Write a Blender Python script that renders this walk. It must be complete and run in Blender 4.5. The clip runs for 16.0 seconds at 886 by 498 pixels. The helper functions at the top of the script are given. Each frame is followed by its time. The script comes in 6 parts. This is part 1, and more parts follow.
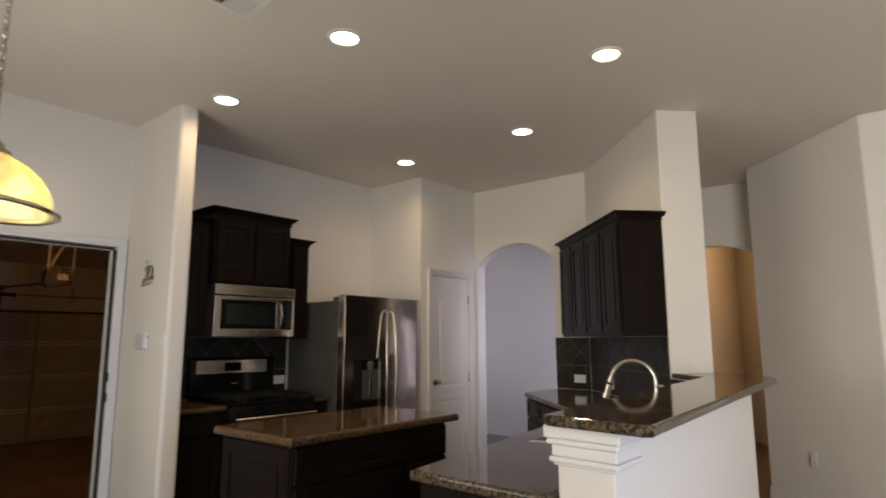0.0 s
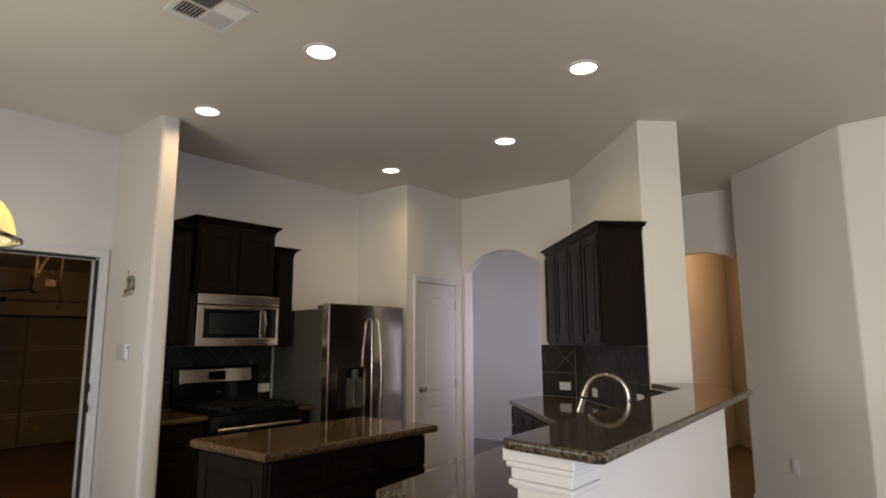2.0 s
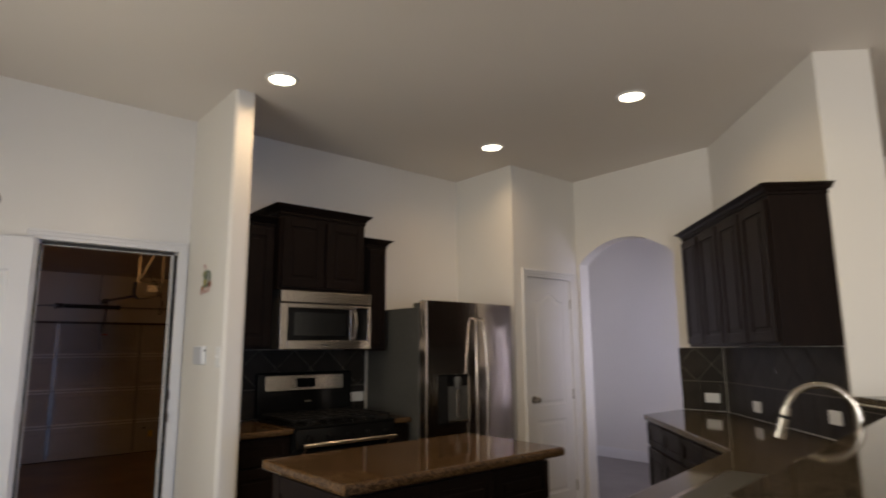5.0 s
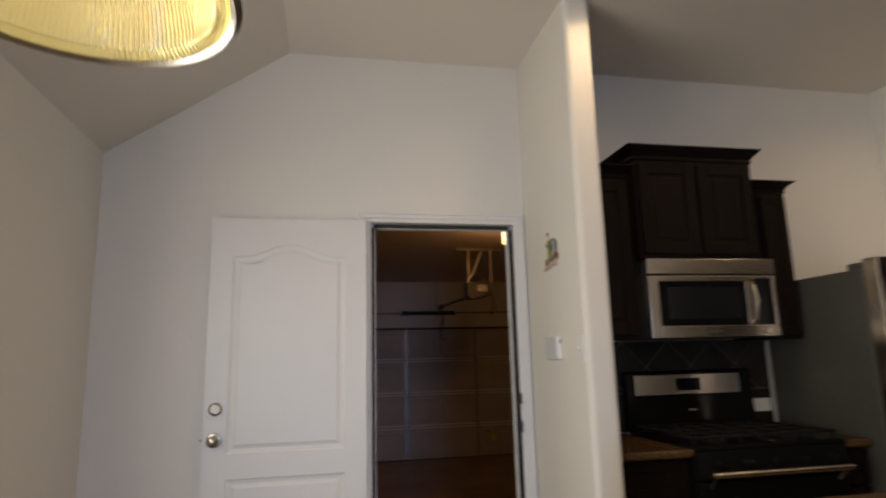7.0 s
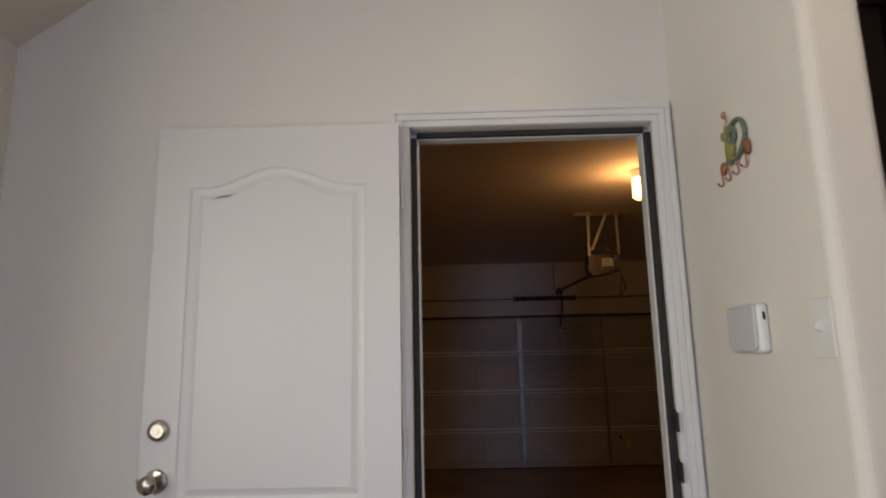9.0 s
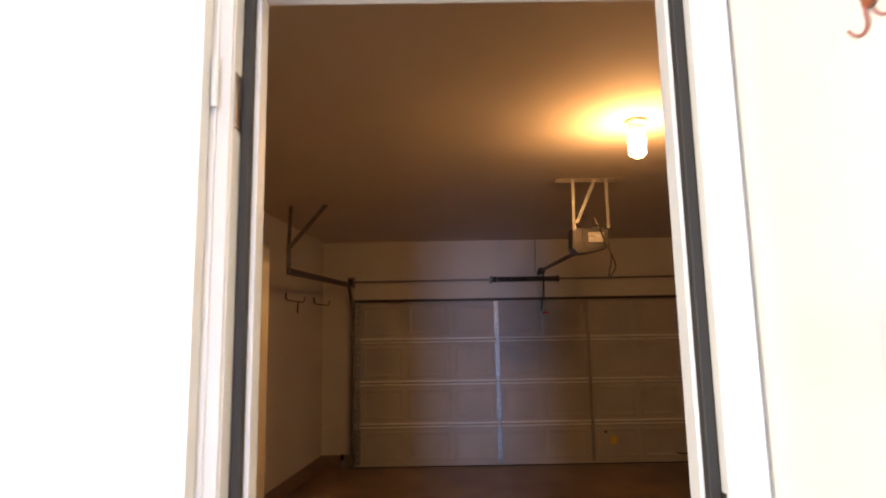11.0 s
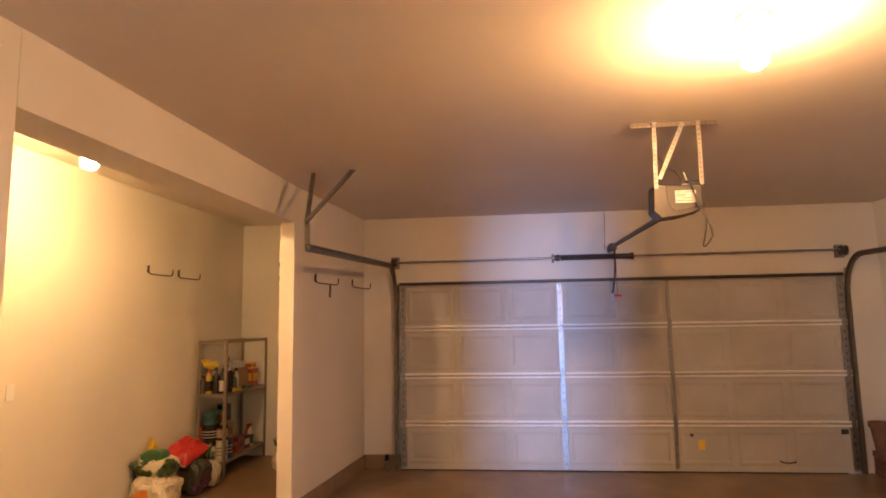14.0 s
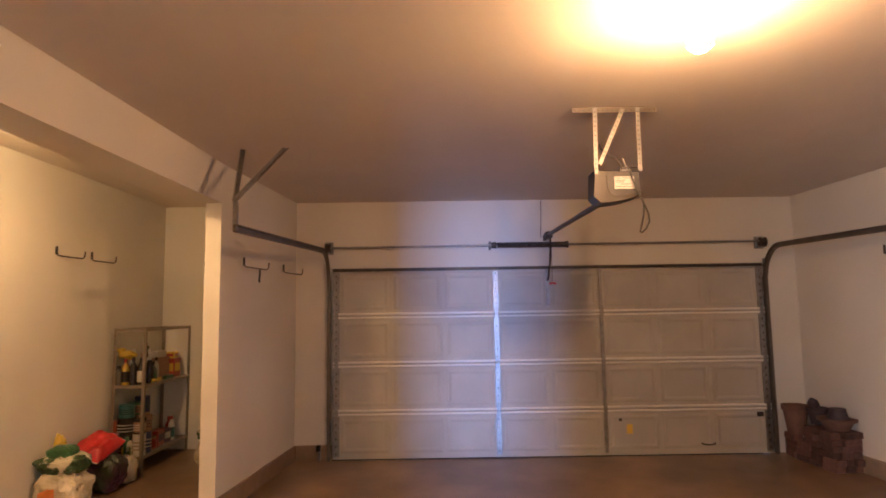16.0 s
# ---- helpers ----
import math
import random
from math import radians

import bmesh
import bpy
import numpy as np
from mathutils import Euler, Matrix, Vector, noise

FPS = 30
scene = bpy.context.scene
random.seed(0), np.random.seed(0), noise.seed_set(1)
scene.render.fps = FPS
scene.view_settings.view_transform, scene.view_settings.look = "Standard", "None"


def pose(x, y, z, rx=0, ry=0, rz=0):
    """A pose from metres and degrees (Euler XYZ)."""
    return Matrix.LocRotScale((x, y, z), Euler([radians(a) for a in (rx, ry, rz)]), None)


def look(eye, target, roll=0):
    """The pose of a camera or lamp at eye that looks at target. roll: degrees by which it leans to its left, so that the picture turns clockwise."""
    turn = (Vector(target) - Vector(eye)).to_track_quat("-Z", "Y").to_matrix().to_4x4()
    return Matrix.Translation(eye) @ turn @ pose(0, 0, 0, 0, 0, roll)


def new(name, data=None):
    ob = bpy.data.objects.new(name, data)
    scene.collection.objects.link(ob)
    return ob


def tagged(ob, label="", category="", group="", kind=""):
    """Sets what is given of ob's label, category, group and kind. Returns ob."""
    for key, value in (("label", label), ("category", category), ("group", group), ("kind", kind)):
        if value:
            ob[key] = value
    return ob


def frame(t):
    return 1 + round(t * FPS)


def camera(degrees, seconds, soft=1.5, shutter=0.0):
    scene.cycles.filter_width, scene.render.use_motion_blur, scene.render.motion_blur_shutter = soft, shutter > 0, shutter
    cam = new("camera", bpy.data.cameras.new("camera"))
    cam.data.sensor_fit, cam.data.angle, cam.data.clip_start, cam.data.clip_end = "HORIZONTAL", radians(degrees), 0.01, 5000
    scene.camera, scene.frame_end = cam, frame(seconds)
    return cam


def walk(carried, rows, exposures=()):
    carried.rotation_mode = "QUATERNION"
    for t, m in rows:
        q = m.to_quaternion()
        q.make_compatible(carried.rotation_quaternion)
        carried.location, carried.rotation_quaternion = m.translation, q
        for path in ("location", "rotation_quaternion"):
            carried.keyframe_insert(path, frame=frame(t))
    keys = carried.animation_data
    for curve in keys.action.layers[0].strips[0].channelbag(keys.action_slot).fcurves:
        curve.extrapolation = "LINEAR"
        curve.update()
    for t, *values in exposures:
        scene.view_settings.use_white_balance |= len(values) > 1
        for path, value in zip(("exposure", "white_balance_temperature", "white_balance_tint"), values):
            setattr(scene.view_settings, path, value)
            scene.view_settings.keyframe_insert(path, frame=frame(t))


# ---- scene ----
cam = camera(73.4, 16.0, soft=1.8, shutter=0.5)
# seconds, x, y, z, yaw, pitch, roll
PATH = [
    (0, 1.098, 0.945, 1.366, 40.06, 8.76, 0.12),
    (0.5, 1.171, 0.857, 1.372, 43.01, 8.78, 0.10),
    (1, 1.200, 0.848, 1.393, 41.77, 8.71, 0.07),
    (1.5, 1.207, 0.924, 1.433, 40.31, 8.58, 0.16),
    (2, 1.198, 1.004, 1.437, 39.85, 8.73, 0.19),
    (2.5, 1.192, 1.037, 1.445, 39.72, 9.18, 0.24),
    (3, 1.155, 1.070, 1.442, 39.71, 9.66, 0.30),
    (3.2, 1.116, 1.095, 1.437, 39.67, 9.68, 0.34),
    (5.3, 0.499, 1.513, 1.380, 54.33, 9.68, 0.76),
    (5.5, 0.392, 1.488, 1.370, 58.13, 9.82, 1.02),
    (6, 0.201, 1.510, 1.351, 66.43, 9.98, 1.22),
    (6.2, 0.055, 1.545, 1.351, 69.24, 10.25, 1.31),
    (6.5, -0.120, 1.544, 1.367, 71.46, 9.96, 1.19),
    (7, -0.412, 1.693, 1.322, 78.96, 10.60, 1.49),
    (7.5, -0.732, 1.759, 1.296, 88.93, 10.90, 1.42),
    (8, -1.064, 1.894, 1.295, 92.08, 10.53, 1.10),
    (8.5, -1.360, 1.968, 1.300, 90.40, 10.19, 1.09),
    (9, -1.657, 2.050, 1.320, 91.04, 10.18, 1.26),
    (9.2, -1.756, 2.090, 1.320, 92.68, 10.00, 1.12),
    (11.3, -2.655, 2.268, 1.406, 89.14, 8.06, 0.95),
    (11.5, -2.742, 2.267, 1.404, 88.84, 8.01, 0.97),
    (12, -2.926, 2.268, 1.416, 88.56, 7.70, 0.97),
    (12.5, -3.078, 2.317, 1.401, 89.39, 7.63, 1.02),
    (13, -3.229, 2.421, 1.407, 94.39, 7.47, 1.03),
    (13.5, -3.326, 2.441, 1.400, 96.65, 7.22, 1.01),
    (14, -3.456, 2.406, 1.413, 96.15, 6.94, 0.98),
    (14.5, -3.542, 2.357, 1.414, 93.91, 6.71, 0.91),
    (15, -3.587, 2.338, 1.392, 90.88, 6.17, 0.92),
    (15.5, -3.588, 2.359, 1.371, 89.91, 6.05, 0.96),
    (16, -3.580, 2.369, 1.379, 89.74, 5.92, 0.85),
]
# seconds, stops, white balance
EXPOSURES = [(0.0, 0.0, 7150, 8), (1.8, -0.06, 7150, 8), (3.0, -0.11, 7150, 8), (5.4, 0.0, 7100, 8), (6.1, 0.30, 7100, 8), (6.5, 0.10, 7150, 8), (7.0, 0.0, 7250, 8), (7.5, -0.06, 7300, 8), (8.0, -0.22, 7250, 8), (8.5, -0.18, 7150, 8), (9.2, 0.10, 6950, 7), (10.3, 1.2, 6700, 8), (11.3, 2.3, 7200, 10), (12.0, 2.6, 7700, 10), (12.6, 3.05, 7600, 10), (13.2, 3.5, 6900, 10), (14.0, 3.85, 6000, 10), (14.8, 3.85, 5480, 10), (16.0, 3.6, 5400, 10)]
walk(cam, [(t, pose(x, y, z, 90 + pitch, roll, yaw)) for t, x, y, z, yaw, pitch, roll in PATH], EXPOSURES)

# ---- world and light ----
world = bpy.data.worlds.new("sky")
scene.world = world
world.use_nodes = True
sky = world.node_tree.nodes.new("ShaderNodeTexSky")
sky.sky_type, sky.sun_disc = "NISHITA", False
sky.sun_elevation, sky.sun_rotation = radians(50), radians(300)
world.node_tree.links.new(sky.outputs[0], world.node_tree.nodes["Background"].inputs[0])
world.node_tree.nodes["Background"].inputs[1].default_value = 0.06


def lamp(name, kind, m, watts, colour, **settings):
    data = bpy.data.lights.new(name, kind)
    data.energy, data.color = watts, colour
    for key, value in settings.items():
        if key == "size":
            data.size = value
        elif key == "size_y":
            data.shape, data.size_y = "RECTANGLE", value
        elif key == "disc":
            data.shape, data.size = "DISK", value
        elif key == "radius":
            data.shadow_soft_size = value
        elif key == "spread":
            data.spread = radians(value)
    ob = new(name, data)
    ob.matrix_world = m
    return ob


# daylight in the unseen window openings behind the walker
lamp("window_daylight_east", "AREA", look((5.16, 1.6, 0.85), (-6, 1.95, 0.6)), 12, (0.37, 0.53, 1.0), size=1.0, size_y=1.55, spread=60)
lamp("window_daylight_south", "AREA", look((2.65, 0.55, 1.45), (2.5, 5, 1.2)), 82, (0.94, 0.93, 1.0), size=1.6, size_y=1.2, spread=130)
lamp("window_daylight_nook", "AREA", look((-1.5, 0.55, 1.45), (-1.5, 5, 1.3)), 30, (0.97, 0.96, 0.95), size=1.45, size_y=1.15, spread=168)
# hall daylight: a lamp added before the plain dividing wall, no window there
lamp("window_daylight_hall", "AREA", look((-1.2, 7.25, 1.5), (-5, 7.6, 1.4)), 25, (0.66, 0.67, 1.0), size=1.5, size_y=1.5, spread=95)
CANS = [(-1.227, 2.893), (-0.236, 3.985), (-2.48, 2.929), (-1.287, 4.749), (-2.543, 4.751)]
CEIL = 2.98
for i, (x, y) in enumerate(CANS):
    lamp("recessed_lamp_light", "AREA", pose(x, y, CEIL - 0.012), 3.5, (1.0, 0.79, 0.42) if i == 1 else (1.0, 0.71, 0.45), disc=0.13, spread=150)
lamp("pendant_bulb_light", "POINT", pose(-1.085, 1.39, 1.83), 5.5, (1.0, 0.68, 0.25), radius=0.035)
lamp("garage_bulb_light", "POINT", pose(-5.89, 3.44, 2.445), 12.3, (1.0, 0.465, 0.165), radius=0.04)
lamp("alcove_bulb_light", "POINT", pose(-6.98, -0.28, 2.53), 9.8, (1.0, 0.525, 0.175), radius=0.04)
lamp("far_hall_light", "POINT", pose(-0.25, 8.35, 2.5), 10, (1.0, 0.57, 0.28), radius=0.08)

# ---- materials ----


def material(name, base, rough=0.5, metal=0.0, other=None, scale=8.0, mix=0.5, bump=0.0, bump_scale=60.0, coat=0.0, detail=6.0, vary=0.0, stretch=(1, 1, 1), big=None):
    """Base colour with a second colour by noise, large stains, fine relief and a difference from piece to piece."""
    m = bpy.data.materials.new(name)
    m.use_nodes = True
    n, k = m.node_tree.nodes, m.node_tree.links
    bsdf = n["Principled BSDF"]
    bsdf.inputs["Roughness"].default_value, bsdf.inputs["Metallic"].default_value = rough, metal
    bsdf.inputs["Coat Weight"].default_value = coat
    bsdf.inputs["Coat Roughness"].default_value = 0.08
    co = n.new("ShaderNodeTexCoord")
    mp = n.new("ShaderNodeMapping")
    mp.inputs["Scale"].default_value = stretch
    k.new(co.outputs["Object"], mp.inputs[0])
    colour = None
    rgb = n.new("ShaderNodeRGB")
    rgb.outputs[0].default_value = (*base, 1)
    colour = rgb.outputs[0]
    if other:
        tex = n.new("ShaderNodeTexNoise")
        tex.inputs["Scale"].default_value, tex.inputs["Detail"].default_value = scale, detail
        k.new(mp.outputs[0], tex.inputs["Vector"])
        ramp = n.new("ShaderNodeValToRGB")
        ramp.color_ramp.elements[0].position, ramp.color_ramp.elements[1].position = 0.5 - mix / 2, 0.5 + mix / 2
        ramp.color_ramp.elements[0].color, ramp.color_ramp.elements[1].color = (*base, 1), (*other, 1)
        k.new(tex.outputs["Fac"], ramp.inputs[0])
        colour = ramp.outputs[0]
    if big:
        tex = n.new("ShaderNodeTexNoise")
        tex.inputs["Scale"].default_value, tex.inputs["Detail"].default_value = big[0], 4
        k.new(mp.outputs[0], tex.inputs["Vector"])
        span = n.new("ShaderNodeMapRange")
        span.inputs["From Min"].default_value, span.inputs["From Max"].default_value = 0.35, 0.65
        span.inputs["To Min"].default_value, span.inputs["To Max"].default_value = 1 - big[1], 1
        k.new(tex.outputs["Fac"], span.inputs[0])
        mul = n.new("ShaderNodeVectorMath")
        mul.operation = "SCALE"
        k.new(colour, mul.inputs[0])
        k.new(span.outputs[0], mul.inputs["Scale"])
        colour = mul.outputs[0]
    if vary:
        info = n.new("ShaderNodeObjectInfo")
        span = n.new("ShaderNodeMapRange")
        span.inputs["To Min"].default_value, span.inputs["To Max"].default_value = 1 - vary, 1 + vary
        k.new(info.outputs["Random"], span.inputs[0])
        mul = n.new("ShaderNodeVectorMath")
        mul.operation = "SCALE"
        k.new(colour, mul.inputs[0])
        k.new(span.outputs[0], mul.inputs["Scale"])
        colour = mul.outputs[0]
    k.new(colour, bsdf.inputs["Base Color"])
    if bump:
        tex = n.new("ShaderNodeTexNoise")
        tex.inputs["Scale"].default_value, tex.inputs["Detail"].default_value = bump_scale, 4
        k.new(mp.outputs[0], tex.inputs["Vector"])
        b = n.new("ShaderNodeBump")
        b.inputs["Strength"].default_value, b.inputs["Distance"].default_value = bump, 0.004
        k.new(tex.outputs["Fac"], b.inputs["Height"])
        k.new(b.outputs[0], bsdf.inputs["Normal"])
    return m


def glow(name, colour, strength):
    m = bpy.data.materials.new(name)
    m.use_nodes = True
    bsdf = m.node_tree.nodes["Principled BSDF"]
    bsdf.inputs["Base Color"].default_value = (*colour, 1)
    bsdf.inputs["Emission Color"].default_value = (*colour, 1)
    bsdf.inputs["Emission Strength"].default_value = strength
    return m


def granite_material(name, dark, mid, light, scale):
    m = material(name, mid, 0.06, other=dark, scale=scale, mix=0.18, big=(3.0, 0.25))
    m.node_tree.nodes["Principled BSDF"].inputs["Specular IOR Level"].default_value = 0.17
    n, k = m.node_tree.nodes, m.node_tree.links
    bsdf = n["Principled BSDF"]
    old = bsdf.inputs["Base Color"].links[0].from_socket
    co = n.new("ShaderNodeTexCoord")
    vor = n.new("ShaderNodeTexVoronoi")
    vor.inputs["Scale"].default_value = scale * 2.2
    k.new(co.outputs["Object"], vor.inputs["Vector"])
    ramp = n.new("ShaderNodeValToRGB")
    ramp.color_ramp.elements[0].position, ramp.color_ramp.elements[1].position = 0.10, 0.24
    ramp.color_ramp.elements[0].color, ramp.color_ramp.elements[1].color = (1, 1, 1, 1), (0, 0, 0, 1)
    k.new(vor.outputs["Distance"], ramp.inputs[0])
    mix = n.new("ShaderNodeMix")
    mix.data_type = "RGBA"
    k.new(ramp.outputs[0], mix.inputs[0])
    k.new(old, mix.inputs[6])
    mix.inputs[7].default_value = (*light, 1)
    k.new(mix.outputs[2], bsdf.inputs["Base Color"])
    return m


PAINT = material("wall_paint", (0.76, 0.735, 0.68), 0.75, other=(0.73, 0.705, 0.65), scale=1.3, mix=0.6, bump=0.22, bump_scale=85)
CEILING = material("ceiling_paint", (0.74, 0.69, 0.62), 0.85, other=(0.70, 0.65, 0.585), scale=0.9, mix=0.6, bump=0.25, bump_scale=70)
GARAGE_PAINT = material("garage_wall_paint", (0.76, 0.72, 0.65), 0.8, other=(0.70, 0.65, 0.57), scale=2.6, mix=0.4, bump=0.2, bump_scale=80, big=(1.3, 0.14))
GARAGE_CEILING = material("garage_ceiling_paint", (0.68, 0.62, 0.55), 0.85, other=(0.62, 0.56, 0.49), scale=1.2, mix=0.6, bump=0.25, bump_scale=70)
WHITE = material("white_trim_paint", (0.75, 0.74, 0.715), 0.42, other=(0.72, 0.71, 0.685), scale=3, mix=0.6, bump=0.05, bump_scale=40)
FLOOR_TILE = material("floor_tile", (0.20, 0.14, 0.09), 0.5, other=(0.13, 0.09, 0.06), scale=5, mix=0.5, bump=0.1, bump_scale=30)
HALL_FLOOR = material("hall_floor", (0.20, 0.18, 0.17), 0.4, other=(0.14, 0.125, 0.12), scale=3, mix=0.5, bump=0.1, bump_scale=25)
CONCRETE = material("garage_concrete", (0.33, 0.205, 0.12), 0.30, other=(0.20, 0.125, 0.075), scale=2.2, mix=0.45, bump=0.12, bump_scale=45, big=(1.6, 0.4))
CURB = material("concrete_curb", (0.30, 0.20, 0.13), 0.7, other=(0.20, 0.14, 0.09), scale=6, mix=0.5, bump=0.3, bump_scale=60)
WOOD = material("dark_stained_wood", (0.0075, 0.005, 0.0042), 0.36, other=(0.014, 0.0088, 0.0068), scale=7, mix=0.5, bump=0.08, bump_scale=40, stretch=(6, 6, 0.7))
WOOD.node_tree.nodes["Principled BSDF"].inputs["Specular IOR Level"].default_value = 0.08
GRANITE = granite_material("green_brown_granite", (0.024, 0.020, 0.013), (0.140, 0.105, 0.066), (0.25, 0.215, 0.155), 75)
ISLAND_STONE = granite_material("brown_granite", (0.040, 0.023, 0.011), (0.135, 0.076, 0.035), (0.19, 0.125, 0.065), 90)
STEEL = material("brushed_stainless", (0.48, 0.42, 0.36), 0.25, 1.0, other=(0.41, 0.365, 0.315), scale=3, mix=0.6, stretch=(1, 1, 60), bump=0.03, bump_scale=30)
STEEL_DARK = material("fridge_side_grey", (0.062, 0.060, 0.053), 0.45, 0.15, other=(0.075, 0.074, 0.068), scale=40, mix=0.5, bump=0.1, bump_scale=160)
CHROME = material("satin_nickel", (0.45, 0.415, 0.36), 0.22, 1.0)
GALV = material("galvanised_steel", (0.36, 0.355, 0.35), 0.42, 1.0, other=(0.25, 0.245, 0.24), scale=22, mix=0.4, bump=0.05)
IRON = material("dark_steel", (0.10, 0.085, 0.07), 0.5, 0.7, other=(0.06, 0.05, 0.045), scale=20, mix=0.5)
BLACK = material("black_enamel", (0.007, 0.007, 0.007), 0.12)
BLACK.node_tree.nodes["Principled BSDF"].inputs["Specular IOR Level"].default_value = 0.10
BLACK_MATTE = material("black_cast_iron", (0.008, 0.008, 0.008), 0.6, other=(0.012, 0.011, 0.011), scale=60, bump=0.2)
BLACK_MATTE.node_tree.nodes["Principled BSDF"].inputs["Specular IOR Level"].default_value = 0.18
RUBBER = material("dark_weatherstrip", (0.030, 0.027, 0.024), 0.75)
TILE = material("slate_backsplash_tile", (0.026, 0.021, 0.016), 0.45, other=(0.014, 0.012, 0.009), scale=12, mix=0.5, vary=0.35, bump=0.25, bump_scale=35)
TILE.node_tree.nodes["Principled BSDF"].inputs["Specular IOR Level"].default_value = 0.22
GROUT = material("grout", (0.15, 0.13, 0.105), 0.9)
GROUND = material("ground_earth", (0.16, 0.14, 0.10), 0.95, other=(0.08, 0.10, 0.05), scale=0.8, mix=0.5)
PLASTIC = material("white_plastic", (0.74, 0.74, 0.72), 0.35)

# ---- builders ----


def mesh_of(bm, name, mat):
    bmesh.ops.recalc_face_normals(bm, faces=bm.faces)
    me = bpy.data.meshes.new(name)
    bm.to_mesh(me)
    bm.free()
    me.materials.append(mat)
    return me


def part(name, bm, mat, parent=None, label="", smooth=False):
    """One mesh object; under a thing or a part if a parent is given."""
    me = mesh_of(bm, name, mat)
    if smooth:
        me.shade_smooth()
        me.set_sharp_from_angle(angle=radians(40))
    ob = new(name, me)
    if parent:
        ob.parent = parent
    if label:
        ob["label"] = label
    return ob


def thing(name, label, category, m=None, group=""):
    ob = new(name)
    ob.empty_display_size = 0.1
    if m is not None:
        ob.matrix_world = m
    return tagged(ob, label, category, group)


def setting(name, bm, mat, label, category):
    return tagged(part(name, bm, mat), label, category, kind="structure")


def bevelled(bm, width, segments=2):
    if width:
        bmesh.ops.bevel(bm, geom=[e for e in bm.edges if len(e.link_faces) == 2 and e.calc_face_angle(0) > 0.5], offset=width, segments=segments, profile=0.5, affect="EDGES", clamp_overlap=True)
    return bm


def box(x0, x1, y0, y1, z0, z1, bevel=0.0, bm=None, segments=2):
    """A box between two corners, bevelled, joined to bm if given."""
    b = bmesh.new()
    bmesh.ops.create_cube(b, size=1, matrix=Matrix.LocRotScale(((x0 + x1) / 2, (y0 + y1) / 2, (z0 + z1) / 2), None, (abs(x1 - x0), abs(y1 - y0), abs(z1 - z0))))
    bevelled(b, bevel, segments)
    return joined(bm, b)


def joined(bm, b):
    if bm is None:
        return b
    me = bpy.data.meshes.new("join")
    b.to_mesh(me)
    b.free()
    bm.from_mesh(me)
    bpy.data.meshes.remove(me)
    return bm


def prism(points, z0, z1, bevel=0.0, bm=None, turn=None, segments=2):
    """A polygon in x and y drawn up from z0 to z1; turn: a matrix laid on it after that."""
    b = bmesh.new()
    low = [b.verts.new((x, y, z0)) for x, y in points]
    high = [b.verts.new((x, y, z1)) for x, y in points]
    b.faces.new(low[::-1])
    b.faces.new(high)
    for i in range(len(points)):
        j = (i + 1) % len(points)
        b.faces.new((low[i], low[j], high[j], high[i]))
    bmesh.ops.recalc_face_normals(b, faces=b.faces)
    bevelled(b, bevel, segments)
    bmesh.ops.triangulate(b, faces=[f for f in b.faces if len(f.verts) > 4])
    if turn is not None:
        b.transform(turn)
    return joined(bm, b)


def lathe(profile, m=None, bm=None, steps=32, ripple=0.0):
    """Rows of radius and height turned about z."""
    b = bmesh.new()
    rings = []
    for r, z in profile:
        if r < 1e-5:
            rings.append([b.verts.new((0, 0, z))] * steps)
        else:
            rings.append([b.verts.new(((r + ripple * (i % 2)) * math.cos(2 * math.pi * i / steps), (r + ripple * (i % 2)) * math.sin(2 * math.pi * i / steps), z)) for i in range(steps)])
    for low, high in zip(rings, rings[1:]):
        for i in range(steps):
            j = (i + 1) % steps
            q = list(dict.fromkeys((low[i], low[j], high[j], high[i])))
            if len(q) > 2:
                b.faces.new(q)
    if m is not None:
        b.transform(m)
    return joined(bm, b)


def tube(points, r, bm=None, sides=8, closed=False):
    """A round bar along points."""
    b = bmesh.new()
    pts = [Vector(p) for p in points]
    rings, n = [], len(pts)
    up = Vector((0.31, 0.17, 0.93))
    for i, p in enumerate(pts):
        a, c = pts[(i - 1) % n] if closed or i else p, pts[(i + 1) % n] if closed or i < n - 1 else p
        d = (c - a).normalized()
        s = d.cross(up).normalized()
        u = s.cross(d)
        rings.append([b.verts.new(p + r * (math.cos(2 * math.pi * k / sides) * s + math.sin(2 * math.pi * k / sides) * u)) for k in range(sides)])
    for i in range(n if closed else n - 1):
        low, high = rings[i], rings[(i + 1) % n]
        for k in range(sides):
            b.faces.new((low[k], low[(k + 1) % sides], high[(k + 1) % sides], high[k]))
    if not closed:
        b.faces.new(rings[0][::-1])
        b.faces.new(rings[-1])
    return joined(bm, b)


def arc(centre, r, a0, a1, steps, u, v):
    c, u, v = Vector(centre), Vector(u), Vector(v)
    return [c + r * (math.cos(radians(a0 + (a1 - a0) * i / steps)) * u + math.sin(radians(a0 + (a1 - a0) * i / steps)) * v) for i in range(steps + 1)]


def upright(origin, across):
    """A pose whose x runs along across (level), y out of the face to its right side reversed, z up; to set flat things on walls."""
    a = Vector((across[0], across[1], 0)).normalized()
    out = Vector((a.y, -a.x, 0))
    return Matrix.Translation(origin) @ Matrix(((a.x, -out.x, 0), (a.y, -out.y, 0), (0, 0, 1))).to_4x4()


# in a face's own frame: x along it, z up, -y out of it towards the room


